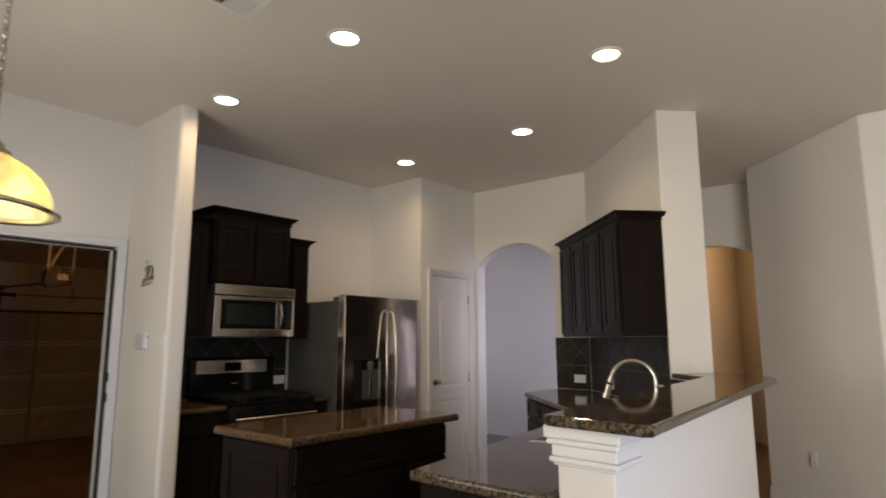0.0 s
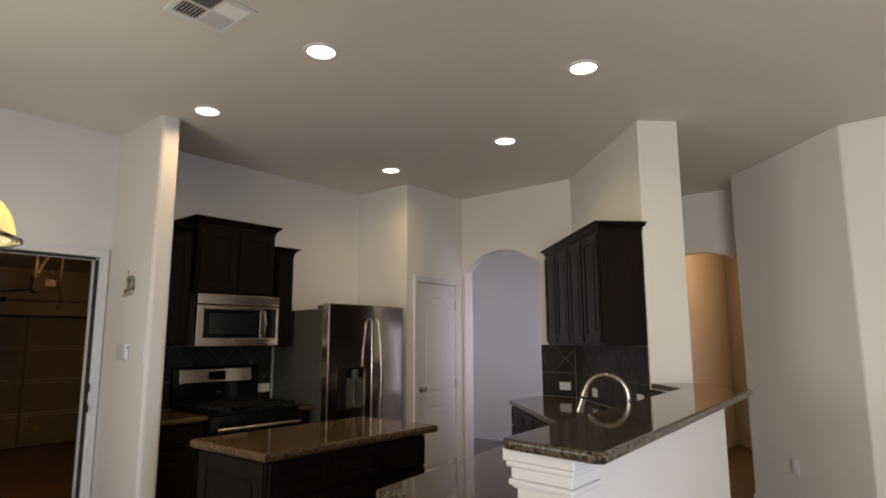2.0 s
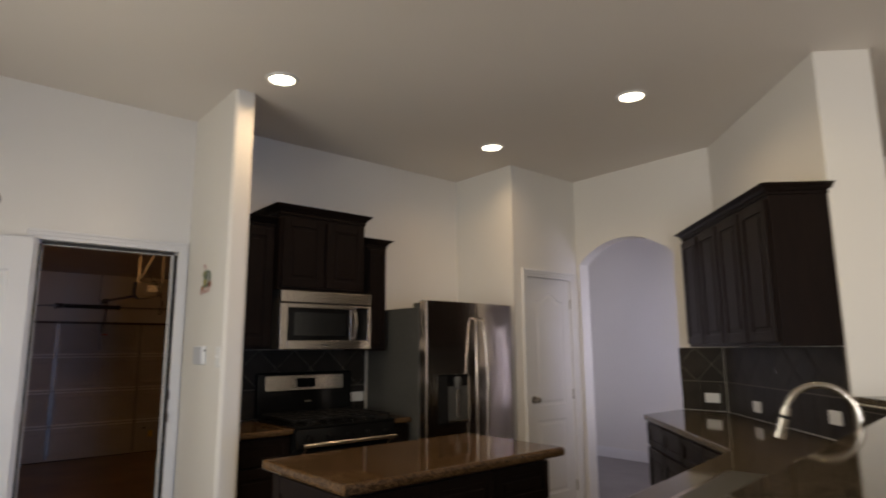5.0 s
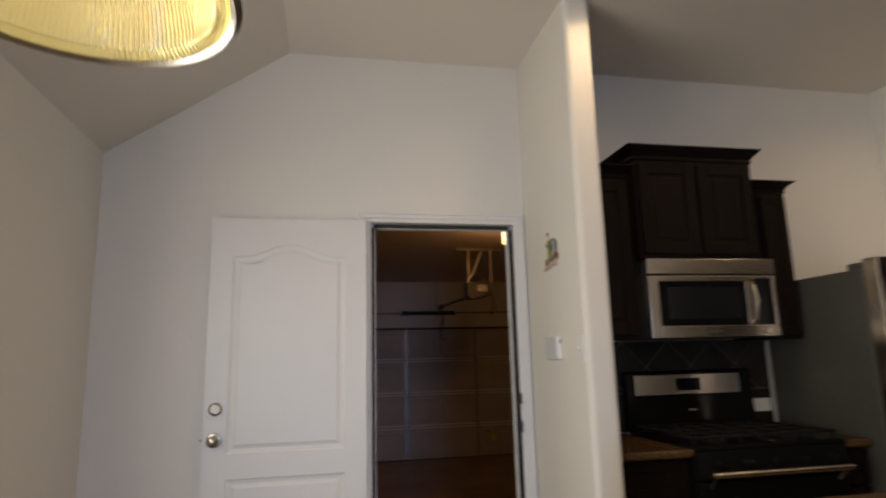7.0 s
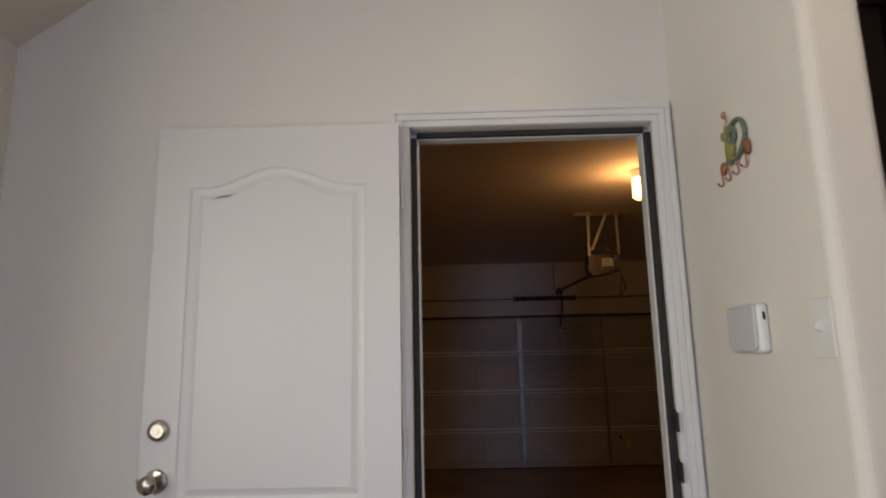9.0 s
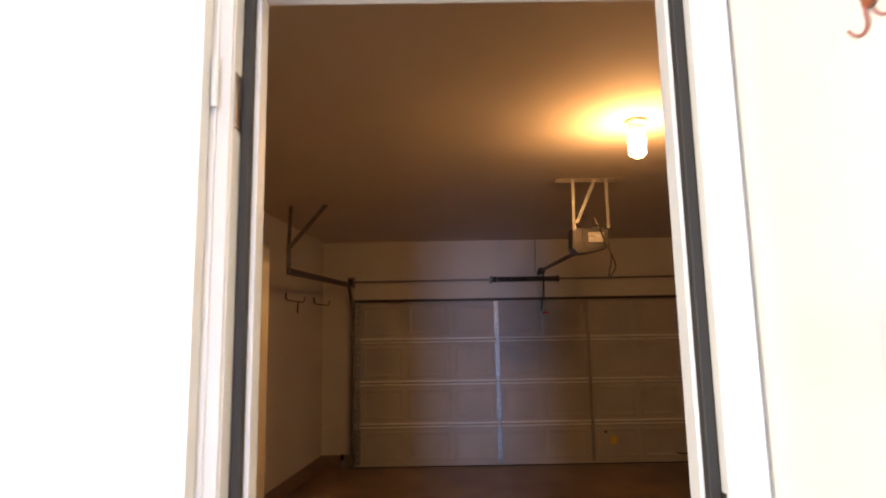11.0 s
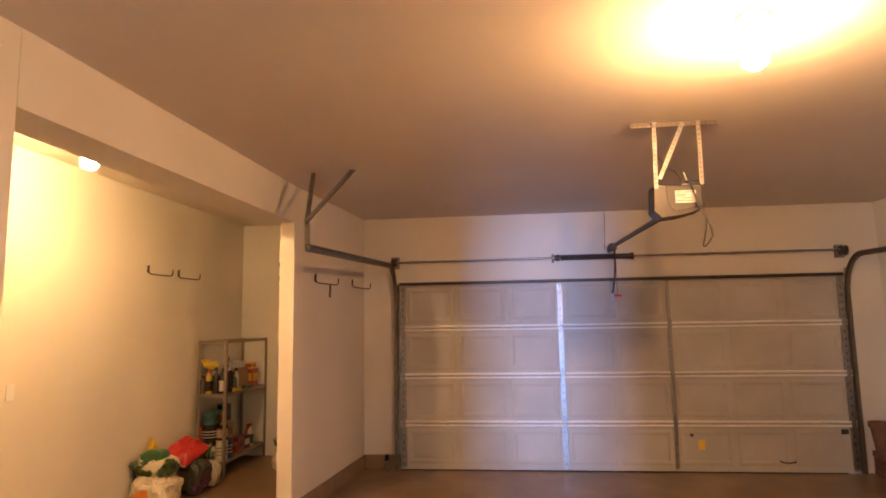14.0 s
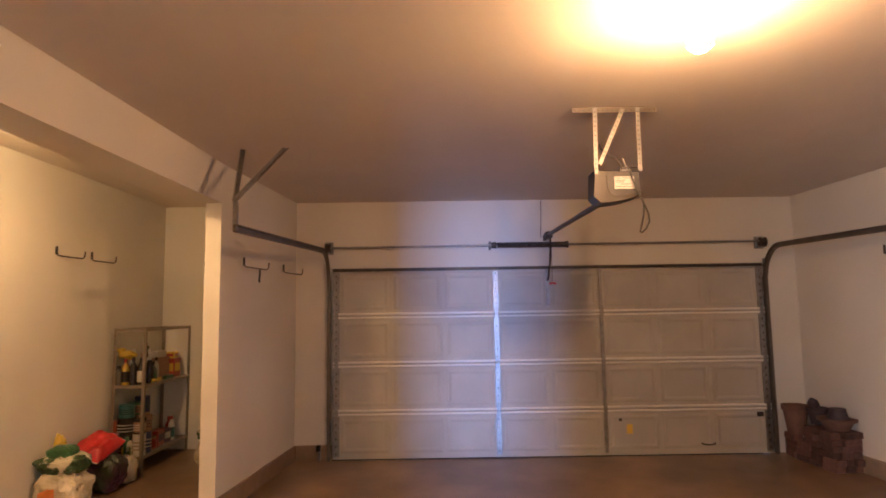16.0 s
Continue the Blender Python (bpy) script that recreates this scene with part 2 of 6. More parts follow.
def panel_door(parent, name, x0, x1, z0, z1, y, mat, rail=0.055, arch=0.0, thick=0.02, knob=False, label=""):
    """A framed door leaf with a raised panel, its face at y, under parent."""
    bm = box(x0, x0 + rail, y, y + thick, z0, z1, 0.003)
    box(x1 - rail, x1, y, y + thick, z0, z1, 0.003, bm)
    box(x0 + rail, x1 - rail, y + 0.001, y + thick, z0, z0 + rail, 0.002, bm)
    box(x0 + rail, x1 - rail, y + 0.001, y + thick, z1 - rail, z1, 0.002, bm)
    box(x0 + rail - 0.004, x1 - rail + 0.004, y + 0.009, y + thick - 0.002, z0 + rail - 0.004, z1 - rail + 0.004, 0, bm)
    ob = part(name, bm, mat, parent, label)
    g = 0.022
    if x1 - x0 > 2 * rail + 2 * g + 0.03 and z1 - z0 > 2 * rail + 2 * g + 0.03:
        part("raised_panel", box(x0 + rail + g, x1 - rail - g, y + 0.003, y + 0.012, z0 + rail + g, z1 - rail - g, 0.006), mat, ob)
    return ob


def crown(parent, x0, x1, z, depth, mat, y_front, size=0.055):
    """Stepped crown moulding over a cabinet, with its returns."""
    bm = box(x0 - 0.008, x1 + 0.008, y_front - 0.008, y_front + depth, z, z + size * 0.3, 0.003)
    ob_pts = [(0, 0), (0.010, 0.004), (0.018, 0.018), (0.034, 0.030), (0.042, size * 0.7 - 0.008), (0.046, size * 0.7 - 0.006), (0.046, size * 0.7)]
    b = bmesh.new()
    z1 = z + size * 0.3
    rows = []
    for o, h in ob_pts:
        rows.append([b.verts.new(p) for p in ((x0 - o, y_front + depth, z1 + h), (x0 - o, y_front - o, z1 + h), (x1 + o, y_front - o, z1 + h), (x1 + o, y_front + depth, z1 + h))])
    for low, high in zip(rows, rows[1:]):
        for i in range(4):
            b.faces.new((low[i], low[(i + 1) % 4], high[(i + 1) % 4], high[i]))
    b.faces.new(rows[-1])
    b.faces.new(rows[0][::-1])
    part("crown_moulding", joined(bm, b), mat, parent)

# ---- setting: house ----
T = 0.12
SLOPE_Y, LOW_Z, SOUTH = 1.49, 2.372, 0.61
WEST, EAST, NORTH = -3.48, 5.2, 8.33
DOOR = (1.925, 2.71, 2.045)   # sides and head of the doorway to the garage
XZ = Matrix(((1, 0, 0, 0), (0, 0, 1, 0), (0, 1, 0, 0), (0, 0, 0, 1)))     # (x, z, depth) to (x, depth, z)
YZ = Matrix(((0, 0, 1, 0), (1, 0, 0, 0), (0, 1, 0, 0), (0, 0, 0, 1)))     # (y, z, depth) to (depth, y, z)

setting("ground", box(-60, 60, -60, 60, -0.60, -0.50), GROUND, "bare earth around the house", "ground")
setting("floor", box(WEST - 0.125, EAST, SOUTH - T, NORTH, -0.24, 0.0), FLOOR_TILE, "brown tiled house floor", "floor")
setting("floor_hall", box(-5.0, -1.05, 6.22, NORTH, 0.0, 0.006), HALL_FLOOR, "grey hall floor beyond the arch", "floor")

top = CEIL + 0.25
gable = [(SOUTH - T, -0.24), (DOOR[0] - 0.02, -0.24), (DOOR[0] - 0.02, DOOR[2] + 0.02), (DOOR[1] + 0.02, DOOR[2] + 0.02), (DOOR[1] + 0.02, -0.24), (5.21 + T, -0.24), (5.21 + T, top), (SOUTH - T, top)]
setting("wall_west", prism(gable, WEST - T, WEST, turn=YZ), PAINT, "off-white textured wall with the doorway to the garage", "wall")
win = (1.80, 3.50, 0.85, 2.05)
bm = box(WEST, -2.25, SOUTH - T, SOUTH, 0, top)
box(-0.75, win[0], SOUTH - T, SOUTH, 0, top, 0, bm)
box(-2.25, -0.75, SOUTH - T, SOUTH, 0, win[2], 0, bm)
box(-2.25, -0.75, SOUTH - T, SOUTH, win[3], top, 0, bm)
box(win[1], EAST, SOUTH - T, SOUTH, 0, top, 0, bm)
box(win[0], win[1], SOUTH - T, SOUTH, 0, win[2], 0, bm)
box(win[0], win[1], SOUTH - T, SOUTH, win[3], top, 0, bm)
setting("wall_south", bm, PAINT, "off-white textured dining wall with two window openings", "wall")
# unseen wall; its opening is assumed, set low for the band on the garage door
bm = box(EAST, EAST + T, SOUTH - T, 1.05, 0, top)
box(EAST, EAST + T, 2.15, 6.034 + T, 0, top, 0, bm)
box(EAST, EAST + T, 1.05, 2.15, 0, 0.04, 0, bm)
box(EAST, EAST + T, 1.05, 2.15, 1.95, top, 0, bm)
setting("wall_east", bm, PAINT, "off-white wall with a tall glass door opening", "wall")


def rounded_end(x0, x1, y0, y1, r=0.026):
    """A wall in plan with a rounded corner bead at its free end x1."""
    p = [(x0, y0)]
    p += [(x1 - r + r * math.sin(radians(a)), y0 + r - r * math.cos(radians(a))) for a in range(0, 91, 18)]
    p += [(x1 - r + r * math.cos(radians(a)), y1 - r + r * math.sin(radians(a))) for a in range(0, 91, 18)]
    return p + [(x0, y1)]


setting("wall_stub", prism(rounded_end(WEST, -2.775, 2.77, 2.90), 0, CEIL), PAINT, "short off-white wall end between dining nook and kitchen", "wall")
pantry = [(5.21, 0), (5.355, 0), (5.355, 2.03), (5.985, 2.03), (5.985, 0), (6.09 + T, 0), (6.09 + T, CEIL), (5.21, CEIL)]
setting("wall_pantry_front", prism(pantry, -2.77 - T, -2.77, turn=YZ), PAINT, "off-white pantry wall with a narrow doorway", "wall")
setting("wall_pantry_side", box(WEST, -2.77 - T, 5.21, 5.21 + T, 0, CEIL), PAINT, "off-white wall beside the refrigerator", "wall")
setting("wall_pantry_back", box(WEST - T, -2.77 - T, 6.09, 6.09 + T, 0, CEIL), PAINT, "plain wall closing the pantry", "wall")


def arch_points(x0, x1, spring, rise, x_left, x_right, head):
    """A wall's outline with an opening under a flat arch."""
    c, h = (x0 + x1) / 2, (x1 - x0) / 2
    r = (h * h + rise * rise) / (2 * rise)
    a = math.asin(h / r)
    curve = [(c + r * math.sin(t), spring + rise - r + r * math.cos(t)) for t in np.linspace(-a, a, 25)]
    return [(x_left, 0), (x0, 0), *curve, (x1, 0), (x_right, 0), (x_right, head), (x_left, head)]


setting("wall_arch_kitchen", prism(arch_points(-2.735, -1.80, 2.17, 0.195, -2.77, -1.44, CEIL), 6.09, 6.09 + 0.13, turn=XZ), PAINT, "off-white kitchen wall with an arched opening", "wall")
# the slanting wall that carries the cabinets; its free end stands like a post on the bar
setting("wall_slant", prism([(-1.44, 6.09), (-0.327, 4.986), (-0.117, 5.196), (-1.13, 6.22), (-1.44, 6.22)], 0, CEIL, 0.008), PAINT, "off-white slanting kitchen wall ending in a post", "wall")
setting("wall_hall_slant", prism([(-0.222, 6.995), (0.751, 6.034), (EAST, 6.034), (EAST, 6.034 + T), (0.80, 6.034 + T), (-0.137, 7.08)], 0, CEIL, 0.01), PAINT, "off-white slanting wall beside the hall", "wall")
setting("wall_hall_arch", prism(arch_points(-1.22, -0.30, 2.22, 0.13, -1.30, 0.2, CEIL), 7.52, 7.64, turn=XZ), PAINT, "hall wall with a low arched opening", "wall")
setting("wall_hall_side", box(-0.22, -0.10, 7.02, 7.52, 0, CEIL), PAINT, "plain wall closing the hall", "wall")
setting("wall_hall_divide", box(-1.15, -1.05, 6.3, NORTH, 0, CEIL), PAINT, "plain wall between the halls", "wall")
setting("wall_hall_back", box(-5.0, -1.15, NORTH, NORTH + T, 0, CEIL), PAINT, "pale hall wall beyond the kitchen arch", "wall")
setting("wall_hall_west", box(-5.12, -5.0, 6.2, NORTH + T, 0, CEIL), PAINT, "plain end wall of the hall", "wall")
setting("wall_hall_south", box(-5.0, WEST - T, 6.09, 6.21, 0, CEIL), PAINT, "plain wall of the hall", "wall")
setting("wall_far_room", prism([(-1.15, NORTH + T), (-1.15, 10.2), (-0.8, 9.75), (0.4, 8.55), (0.5, 8.65), (-0.75, 9.95), (-1.1, 10.35), (-1.27, 10.35), (-1.27, NORTH + T)], 0, CEIL), PAINT, "wall of the lamplit room beyond the hall arch", "wall")
setting("wall_far_side", box(0.2, 0.32, 7.52, 8.75, 0, CEIL), PAINT, "plain side wall of the lamplit room", "wall")
setting("floor_far_room", box(-1.27, 0.4, NORTH, 10.4, -0.24, 0.0), FLOOR_TILE, "brown floor of the lamplit room", "floor")

bm = prism([(SOUTH - T, LOW_Z - 0.083), (SLOPE_Y, CEIL), (6.034 + T, CEIL), (6.034 + T, top), (SOUTH - T, top)], WEST, EAST, turn=YZ)
prism([(-5.1, 6.034 + T), (1.1, 6.034 + T), (1.1, 10.4), (-5.1, 10.4)], CEIL, top, 0, bm)
setting("ceiling", bm, CEILING, "dim off-white ceiling sloping down over the dining nook", "ceiling")


def baseboard(name, a, b, out, h=0.10):
    """A stepped skirting from a to b in plan, standing out by the vector out."""
    d = Vector((b[0] - a[0], b[1] - a[1], 0))
    o = Vector((*out, 0)).normalized()
    bm = bmesh.new()
    for depth, z0, z1 in ((0.016, 0, h * 0.72), (0.011, h * 0.72, h * 0.9), (0.006, h * 0.9, h)):
        q = [Vector((*a, 0)), Vector((*b, 0)), Vector((*b, 0)) + o * depth, Vector((*a, 0)) + o * depth]
        prism([(v.x, v.y) for v in q], z0, z1, 0, bm)
    return setting(name, bm, WHITE, "white stepped baseboard along the wall", "baseboard")


baseboard("baseboard_hall", (-5.0, NORTH), (-1.15, NORTH), (0, -1), 0.13)
baseboard("baseboard_slant", (-0.222, 6.995), (0.751, 6.034), (-0.7, -0.7))
baseboard("baseboard_north", (0.751, 6.034), (EAST, 6.034), (0, -1))
baseboard("baseboard_far_room", (-0.8, 9.75), (0.4, 8.55), (-0.7, -0.7), 0.13)
baseboard("baseboard_west", (WEST, SOUTH), (WEST, 1.86), (1, 0))
baseboard("baseboard_stub", (WEST, 2.77), (-2.80, 2.77), (0, -1))
baseboard("baseboard_south", (WEST, SOUTH), (EAST, SOUTH), (0, 1))

# ---- setting: garage ----
G0, GC, GA = -0.24, 2.635, 2.72   # floor, main ceiling, alcove ceiling
FAR = -10.35
setting("floor_garage", box(-11.15, WEST - 0.125, -1.2, 6.8, G0 - 0.12, G0), CONCRETE, "stained brown concrete garage floor", "floor")
gd_y0, gd_y1, gd_top = 1.20, 5.99, 1.83
gable = [(0.5, G0), (gd_y0, G0), (gd_y0, gd_top), (gd_y1, gd_top), (gd_y1, G0), (6.8, G0), (6.8, GC), (0.5, GC)]
setting("wall_garage_front", prism(gable, FAR - 0.15, FAR, turn=YZ), GARAGE_PAINT, "off-white garage wall around the overhead door", "wall")
setting("wall_garage_north", prism([(FAR, 6.44), (WEST - T, 6.66), (WEST - T, 6.8), (FAR, 6.8)], G0, GC), GARAGE_PAINT, "off-white garage side wall", "wall")
# the side wall opens into an alcove under a beam
ka, kb = (FAR, 0.735), (WEST - T, 0.36)


def side_y(x):
    return ka[1] + (kb[1] - ka[1]) * (x - ka[0]) / (kb[0] - ka[0])


P1, P0 = -8.475, -5.565
bm = prism([(FAR, side_y(FAR)), (P1, 0.562), (P1, 0.430), (FAR, side_y(FAR) - 0.155)], G0, GC, 0.004)
prism([(P0, side_y(P0)), (kb[0], kb[1]), (kb[0], kb[1] - 0.13), (P0, side_y(P0) - 0.13)], G0, GC, 0.004, bm)
prism([(P1, 0.562), (P0, side_y(P0)), (P0, 0.21), (P1, 0.21)], 2.30, GC, 0, bm)
setting("wall_garage_south", bm, GARAGE_PAINT, "off-white garage wall with a beam over the alcove", "wall")
setting("wall_alcove_back", box(-11.1, kb[0], -1.19, -1.06, G0, GA + 0.02), GARAGE_PAINT, "off-white alcove wall with hooks", "wall")
setting("wall_alcove_side", box(-11.1, FAR - 0.152, 0.50, 0.60, G0, GA + 0.02), GARAGE_PAINT, "off-white alcove wall behind the overhead door wall", "wall")
setting("wall_alcove_end", box(-11.1, -10.98, -1.06, 0.50, G0, GA + 0.02), GARAGE_PAINT, "off-white end wall of the alcove", "wall")
setting("wall_garage_house", prism([(WEST - T - 0.015, -1.06), (WEST - T, -1.06), (WEST - T, SOUTH - T), (WEST - T - 0.015, SOUTH - T)], G0, GA + 0.02), GARAGE_PAINT, "plain garage wall on the house side", "wall")
setting("wall_garage_house_north", box(WEST - T - 0.015, WEST - T, 5.21, 6.8, G0, GC), GARAGE_PAINT, "plain garage wall on the house side", "wall")
setting("ceiling_alcove", box(-11.15, WEST - T, -1.2, 0.298, GA, GA + 0.12), GARAGE_CEILING, "smoke-brown painted alcove ceiling", "ceiling")
setting("ceiling_garage", box(-11.15, WEST - T, 0.30, 6.85, GC, GC + 0.25), GARAGE_CEILING, "smoke-brown painted garage ceiling", "ceiling")
bm = prism([(FAR, 6.44), (FAR, 6.41), (-3.7, 6.62), (-3.7, 6.655)], G0, G0 + 0.16, 0.004)
setting("curb_north", bm, CURB, "bare concrete stem wall below the paint", "curb")
setting("curb_south", prism([(FAR, side_y(FAR)), (P1, 0.562), (P1, 0.580), (FAR, side_y(FAR) + 0.02)], G0, G0 + 0.16, 0.004), CURB, "bare concrete stem wall below the paint", "curb")
setting("curb_front", box(FAR, FAR + 0.03, 0.76, gd_y0 - 0.03, G0, G0 + 0.16, 0.004), CURB, "bare concrete stem wall beside the overhead door", "curb")

# ---- house: lamps and ceiling ----
LENS = glow("lamp_lens", (1.0, 0.93, 0.80), 9.0)
LENS_YELLOW = glow("lamp_lens_yellow", (1.0, 0.90, 0.50), 9.0)


def recessed_light(x, y, lens):
    t = thing("recessed_light", "round white recessed ceiling light, switched on", "ceiling light", pose(x, y, CEIL), "recessed kitchen lights")
    part("trim_ring", lathe([(0.072, -0.002), (0.076, -0.010), (0.092, -0.007), (0.096, 0.0), (0.072, 0.0), (0.072, -0.002)]), WHITE, t, smooth=True)
    part("lens", lathe([(0, -0.004), (0.071, -0.003), (0.071, -0.001), (0, -0.001)]), lens, t, "glowing lens")


for i, (x, y) in enumerate(CANS):
    recessed_light(x, y, LENS_YELLOW if i == 1 else LENS)

vent = thing("ceiling_vent", "square white slatted air vent in the ceiling", "air vent", pose(-1.298, 2.298, CEIL) @ Matrix.Scale(1.0, 4))
part("backing", box(-0.125, 0.125, -0.125, 0.125, -0.003, 0.0), IRON, vent)
bm = box(-0.155, 0.155, -0.155, -0.125, -0.011, 0, 0.004)
box(-0.155, 0.155, 0.125, 0.155, -0.011, 0, 0.004, bm)
box(-0.155, -0.125, -0.125, 0.125, -0.011, 0, 0.004, bm)
box(0.125, 0.155, -0.125, 0.125, -0.011, 0, 0.004, bm)
box(-0.006, 0.006, -0.125, 0.125, -0.010, -0.003, 0, bm)
box(-0.125, -0.006, -0.006, 0.006, -0.010, -0.003, 0, bm)
box(0.006, 0.125, -0.006, 0.006, -0.010, -0.003, 0, bm)
part("frame", bm, WHITE, vent)
for qx, qy, along in ((-1, -1, 0), (1, -1, 1), (1, 1, 0), (-1, 1, 1)):
    for k in range(7):
        c = 0.016 + k * 0.0165
        b = bmesh.new()
        bmesh.ops.create_cube(b, size=1, matrix=Matrix.LocRotScale((0.0655 * qx, c * qy, -0.008) if along == 0 else (c * qx, 0.0655 * qy, -0.008), Euler((radians(-38 * qy), 0, 0)) if along == 0 else Euler((0, radians(38 * qx), 0)), (0.116, 0.013, 0.0015) if along == 0 else (0.013, 0.116, 0.0015)))
        part("slat", b, WHITE, vent)

# pendant lamp on a chain
GLASS = bpy.data.materials.new("ribbed_glass")
GLASS.use_nodes = True
gb = GLASS.node_tree.nodes["Principled BSDF"]
gb.inputs["Base Color"].default_value = (1.0, 0.95, 0.64, 1)
gb.inputs["Roughness"].default_value = 0.12
gb.inputs["Transmission Weight"].default_value = 0.93
gb.inputs["IOR"].default_value = 1.3
# faint amber emission stands in for the bulb's light caught in the glass
gb.inputs["Emission Color"].default_value = (1.0, 0.78, 0.30, 1)
gb.inputs["Emission Strength"].default_value = 0.03
BULB = glow("bulb_glass", (1.0, 0.86, 0.52), 22.0)
pend = thing("pendant_lamp", "lit ribbed glass dome pendant lamp hanging on a nickel chain", "pendant lamp", pose(-1.085, 1.398, 1.764))
dome = [(0.199, 0.0), (0.192, 0.012), (0.187, 0.032), (0.174, 0.070), (0.150, 0.106), (0.116, 0.136), (0.078, 0.157), (0.045, 0.169)]
shade = part("shade", lathe(dome + [(r - 0.005, z - 0.003) for r, z in dome[::-1]], steps=320, ripple=-0.0022), GLASS, pend, "ribbed amber-lit glass dome", smooth=True)
shade.visible_shadow = False
part("rim", lathe([(0.197, -0.003), (0.204, -0.008), (0.211, -0.004), (0.212, 0.002), (0.206, 0.006), (0.200, 0.003), (0.197, -0.003)], steps=64), CHROME, pend, "nickel rim ring", smooth=True)
part("glass_lip", lathe([(0.199, 0.002), (0.191, -0.004), (0.181, -0.002), (0.178, 0.004), (0.184, 0.009), (0.192, 0.011)], steps=64), GLASS, pend, "amber rolled glass lip", smooth=True)
lip = pend.children[-1]
lip.visible_shadow = False
part("cap", lathe([(0, 0.165), (0.058, 0.168), (0.055, 0.182), (0.040, 0.188), (0.034, 0.205), (0.016, 0.218), (0.010, 0.226), (0, 0.228)]), CHROME, pend, smooth=True)
part("socket", lathe([(0, 0.165), (0.020, 0.165), (0.020, 0.105), (0, 0.105)]), WHITE, pend)
part("bulb", lathe([(0, 0.035), (0.014, 0.038), (0.024, 0.052), (0.026, 0.066), (0.022, 0.085), (0.014, 0.100), (0.014, 0.106), (0, 0.106)]), BULB, pend, "glowing light bulb", smooth=True)
pend.children[-1].visible_shadow = False
part("loop", tube(arc((0, 0, 0.242), 0.017, 0, 360, 20, (1, 0, 0), (0, 0, 1))[:-1], 0.0035, closed=True), CHROME, pend)
for piece in pend.children:
    piece.matrix_basis = Matrix.Translation((0, 0, 0.25)) @ pose(0, 0, 0, -4, 0) @ Matrix.Translation((0, 0, -0.25))   # the dome hangs a little askew
chain_top = LOW_Z + (1.398 - SOUTH) * (CEIL - LOW_Z) / (SLOPE_Y - SOUTH) - 1.764
link = mesh_of(tube([(0.0065 * math.cos(a), 0, (0.011 if math.sin(a) > 0 else -0.011) + 0.0065 * math.sin(a)) for a in np.linspace(0, 2 * math.pi, 15)[:-1]], 0.0022, sides=6, closed=True), "link", CHROME)
z = 0.268
while z < chain_top - 0.05:
    ob = new("chain_link", link)
    ob.parent = pend
    ob.matrix_basis = pose(0, 0, z, 0, 0, 90 * round((z - 0.268) / 0.027) + 20)
    z += 0.027
part("canopy", lathe([(0, -0.055), (0.012, -0.052), (0.030, -0.040), (0.060, -0.015), (0.064, 0.0), (0, 0.03)], pose(0, 0, chain_top, 34.6)), CHROME, pend, smooth=True)
part("cord", tube([(0.004, 0, 0.22), (0.006, 0.003, 0.6), (0.003, 0, chain_top - 0.04)], 0.0022, sides=6), CHROME, pend)

# ---- doorway to the garage: frame, casing, open leaf ----
y0, y1, head = DOOR
x_in, x_out = WEST + 0.002, WEST - T - 0.006
bm = box(x_out, x_in, y0 - 0.019, y0, 0.012, head + 0.019, 0.001)
box(x_out, x_in, y1, y1 + 0.019, 0.012, head + 0.019, 0.001, bm)
box(x_out, x_in, y0, y1, head, head + 0.019, 0.001, bm)
box(WEST - 0.098, WEST - 0.054, y0, y0 + 0.026, 0.012, head - 0.014, 0.002, bm)
box(WEST - 0.098, WEST - 0.054, y1 - 0.026, y1, 0.012, head - 0.014, 0.002, bm)
box(WEST - 0.098, WEST - 0.054, y0, y1, head - 0.020, head, 0.002, bm)
setting("door_frame_1", bm, WHITE, "white painted door frame to the garage", "door frame")
bm = box(WEST - 0.053, WEST - 0.033, y0 + 0.0005, y0 + 0.019, 0.02, head - 0.018, 0.004)
box(WEST - 0.053, WEST - 0.033, y1 - 0.021, y1 - 0.0005, 0.02, head - 0.018, 0.003, bm)
box(WEST - 0.053, WEST - 0.033, y0 + 0.019, y1 - 0.021, head - 0.018, head - 0.0005, 0.003, bm)
setting("weatherstrip", bm, RUBBER, "dark weatherstrip in the door frame", "weatherstrip")
setting("threshold", box(x_out - 0.01, WEST + 0.01, y0, y1, 0.0, 0.014, 0.005), GALV, "metal threshold under the garage door opening", "threshold")


def casing(name, m, x0, x1, z1, wide=0.062, left=True):
    """Stepped door casing in a face's own frame round an opening from x0 to x1 up to z1."""
    bm = bmesh.new()
    for d, a, b in ((0.012, 0.0, 0.36), (0.017, 0.36, 0.72), (0.021, 0.72, 1.0)):
        if left:
            box(x0 - wide * b, x0 - wide * a, -d, 0, 0, z1 + wide * a, 0.002, bm)
        box(x1 + wide * a, x1 + wide * b, -d, 0, 0, z1 + wide * a, 0.002, bm)
        box(x0 - wide * (b if left else a), x1 + wide * b, -d, 0, z1 + wide * a, z1 + wide * b, 0.002, bm)
    bm.transform(m)
    return setting(name, bm, WHITE, "white moulded casing around a doorway", "door casing")


wall_w = upright((WEST, 0, 0), (0, 1))
casing("trim_garage_door", wall_w, y0 - 0.002, y1 - 0.010, head + 0.001, 0.058)


def arched_outline(x0, x1, z0, z1, rise, n=18):
    """Points of a panel with a raised eyebrow top."""
    top_edge = []
    for i in range(n + 1):
        f = i / n
        lift = rise * (0.5 - 0.5 * math.cos(2 * math.pi * min(max((f - 0.08) / 0.84, 0), 1)))
        top_edge.append((x0 + (x1 - x0) * f, z1 - rise + lift))
    return [(x0, z0), (x1, z0)] + top_edge[::-1]


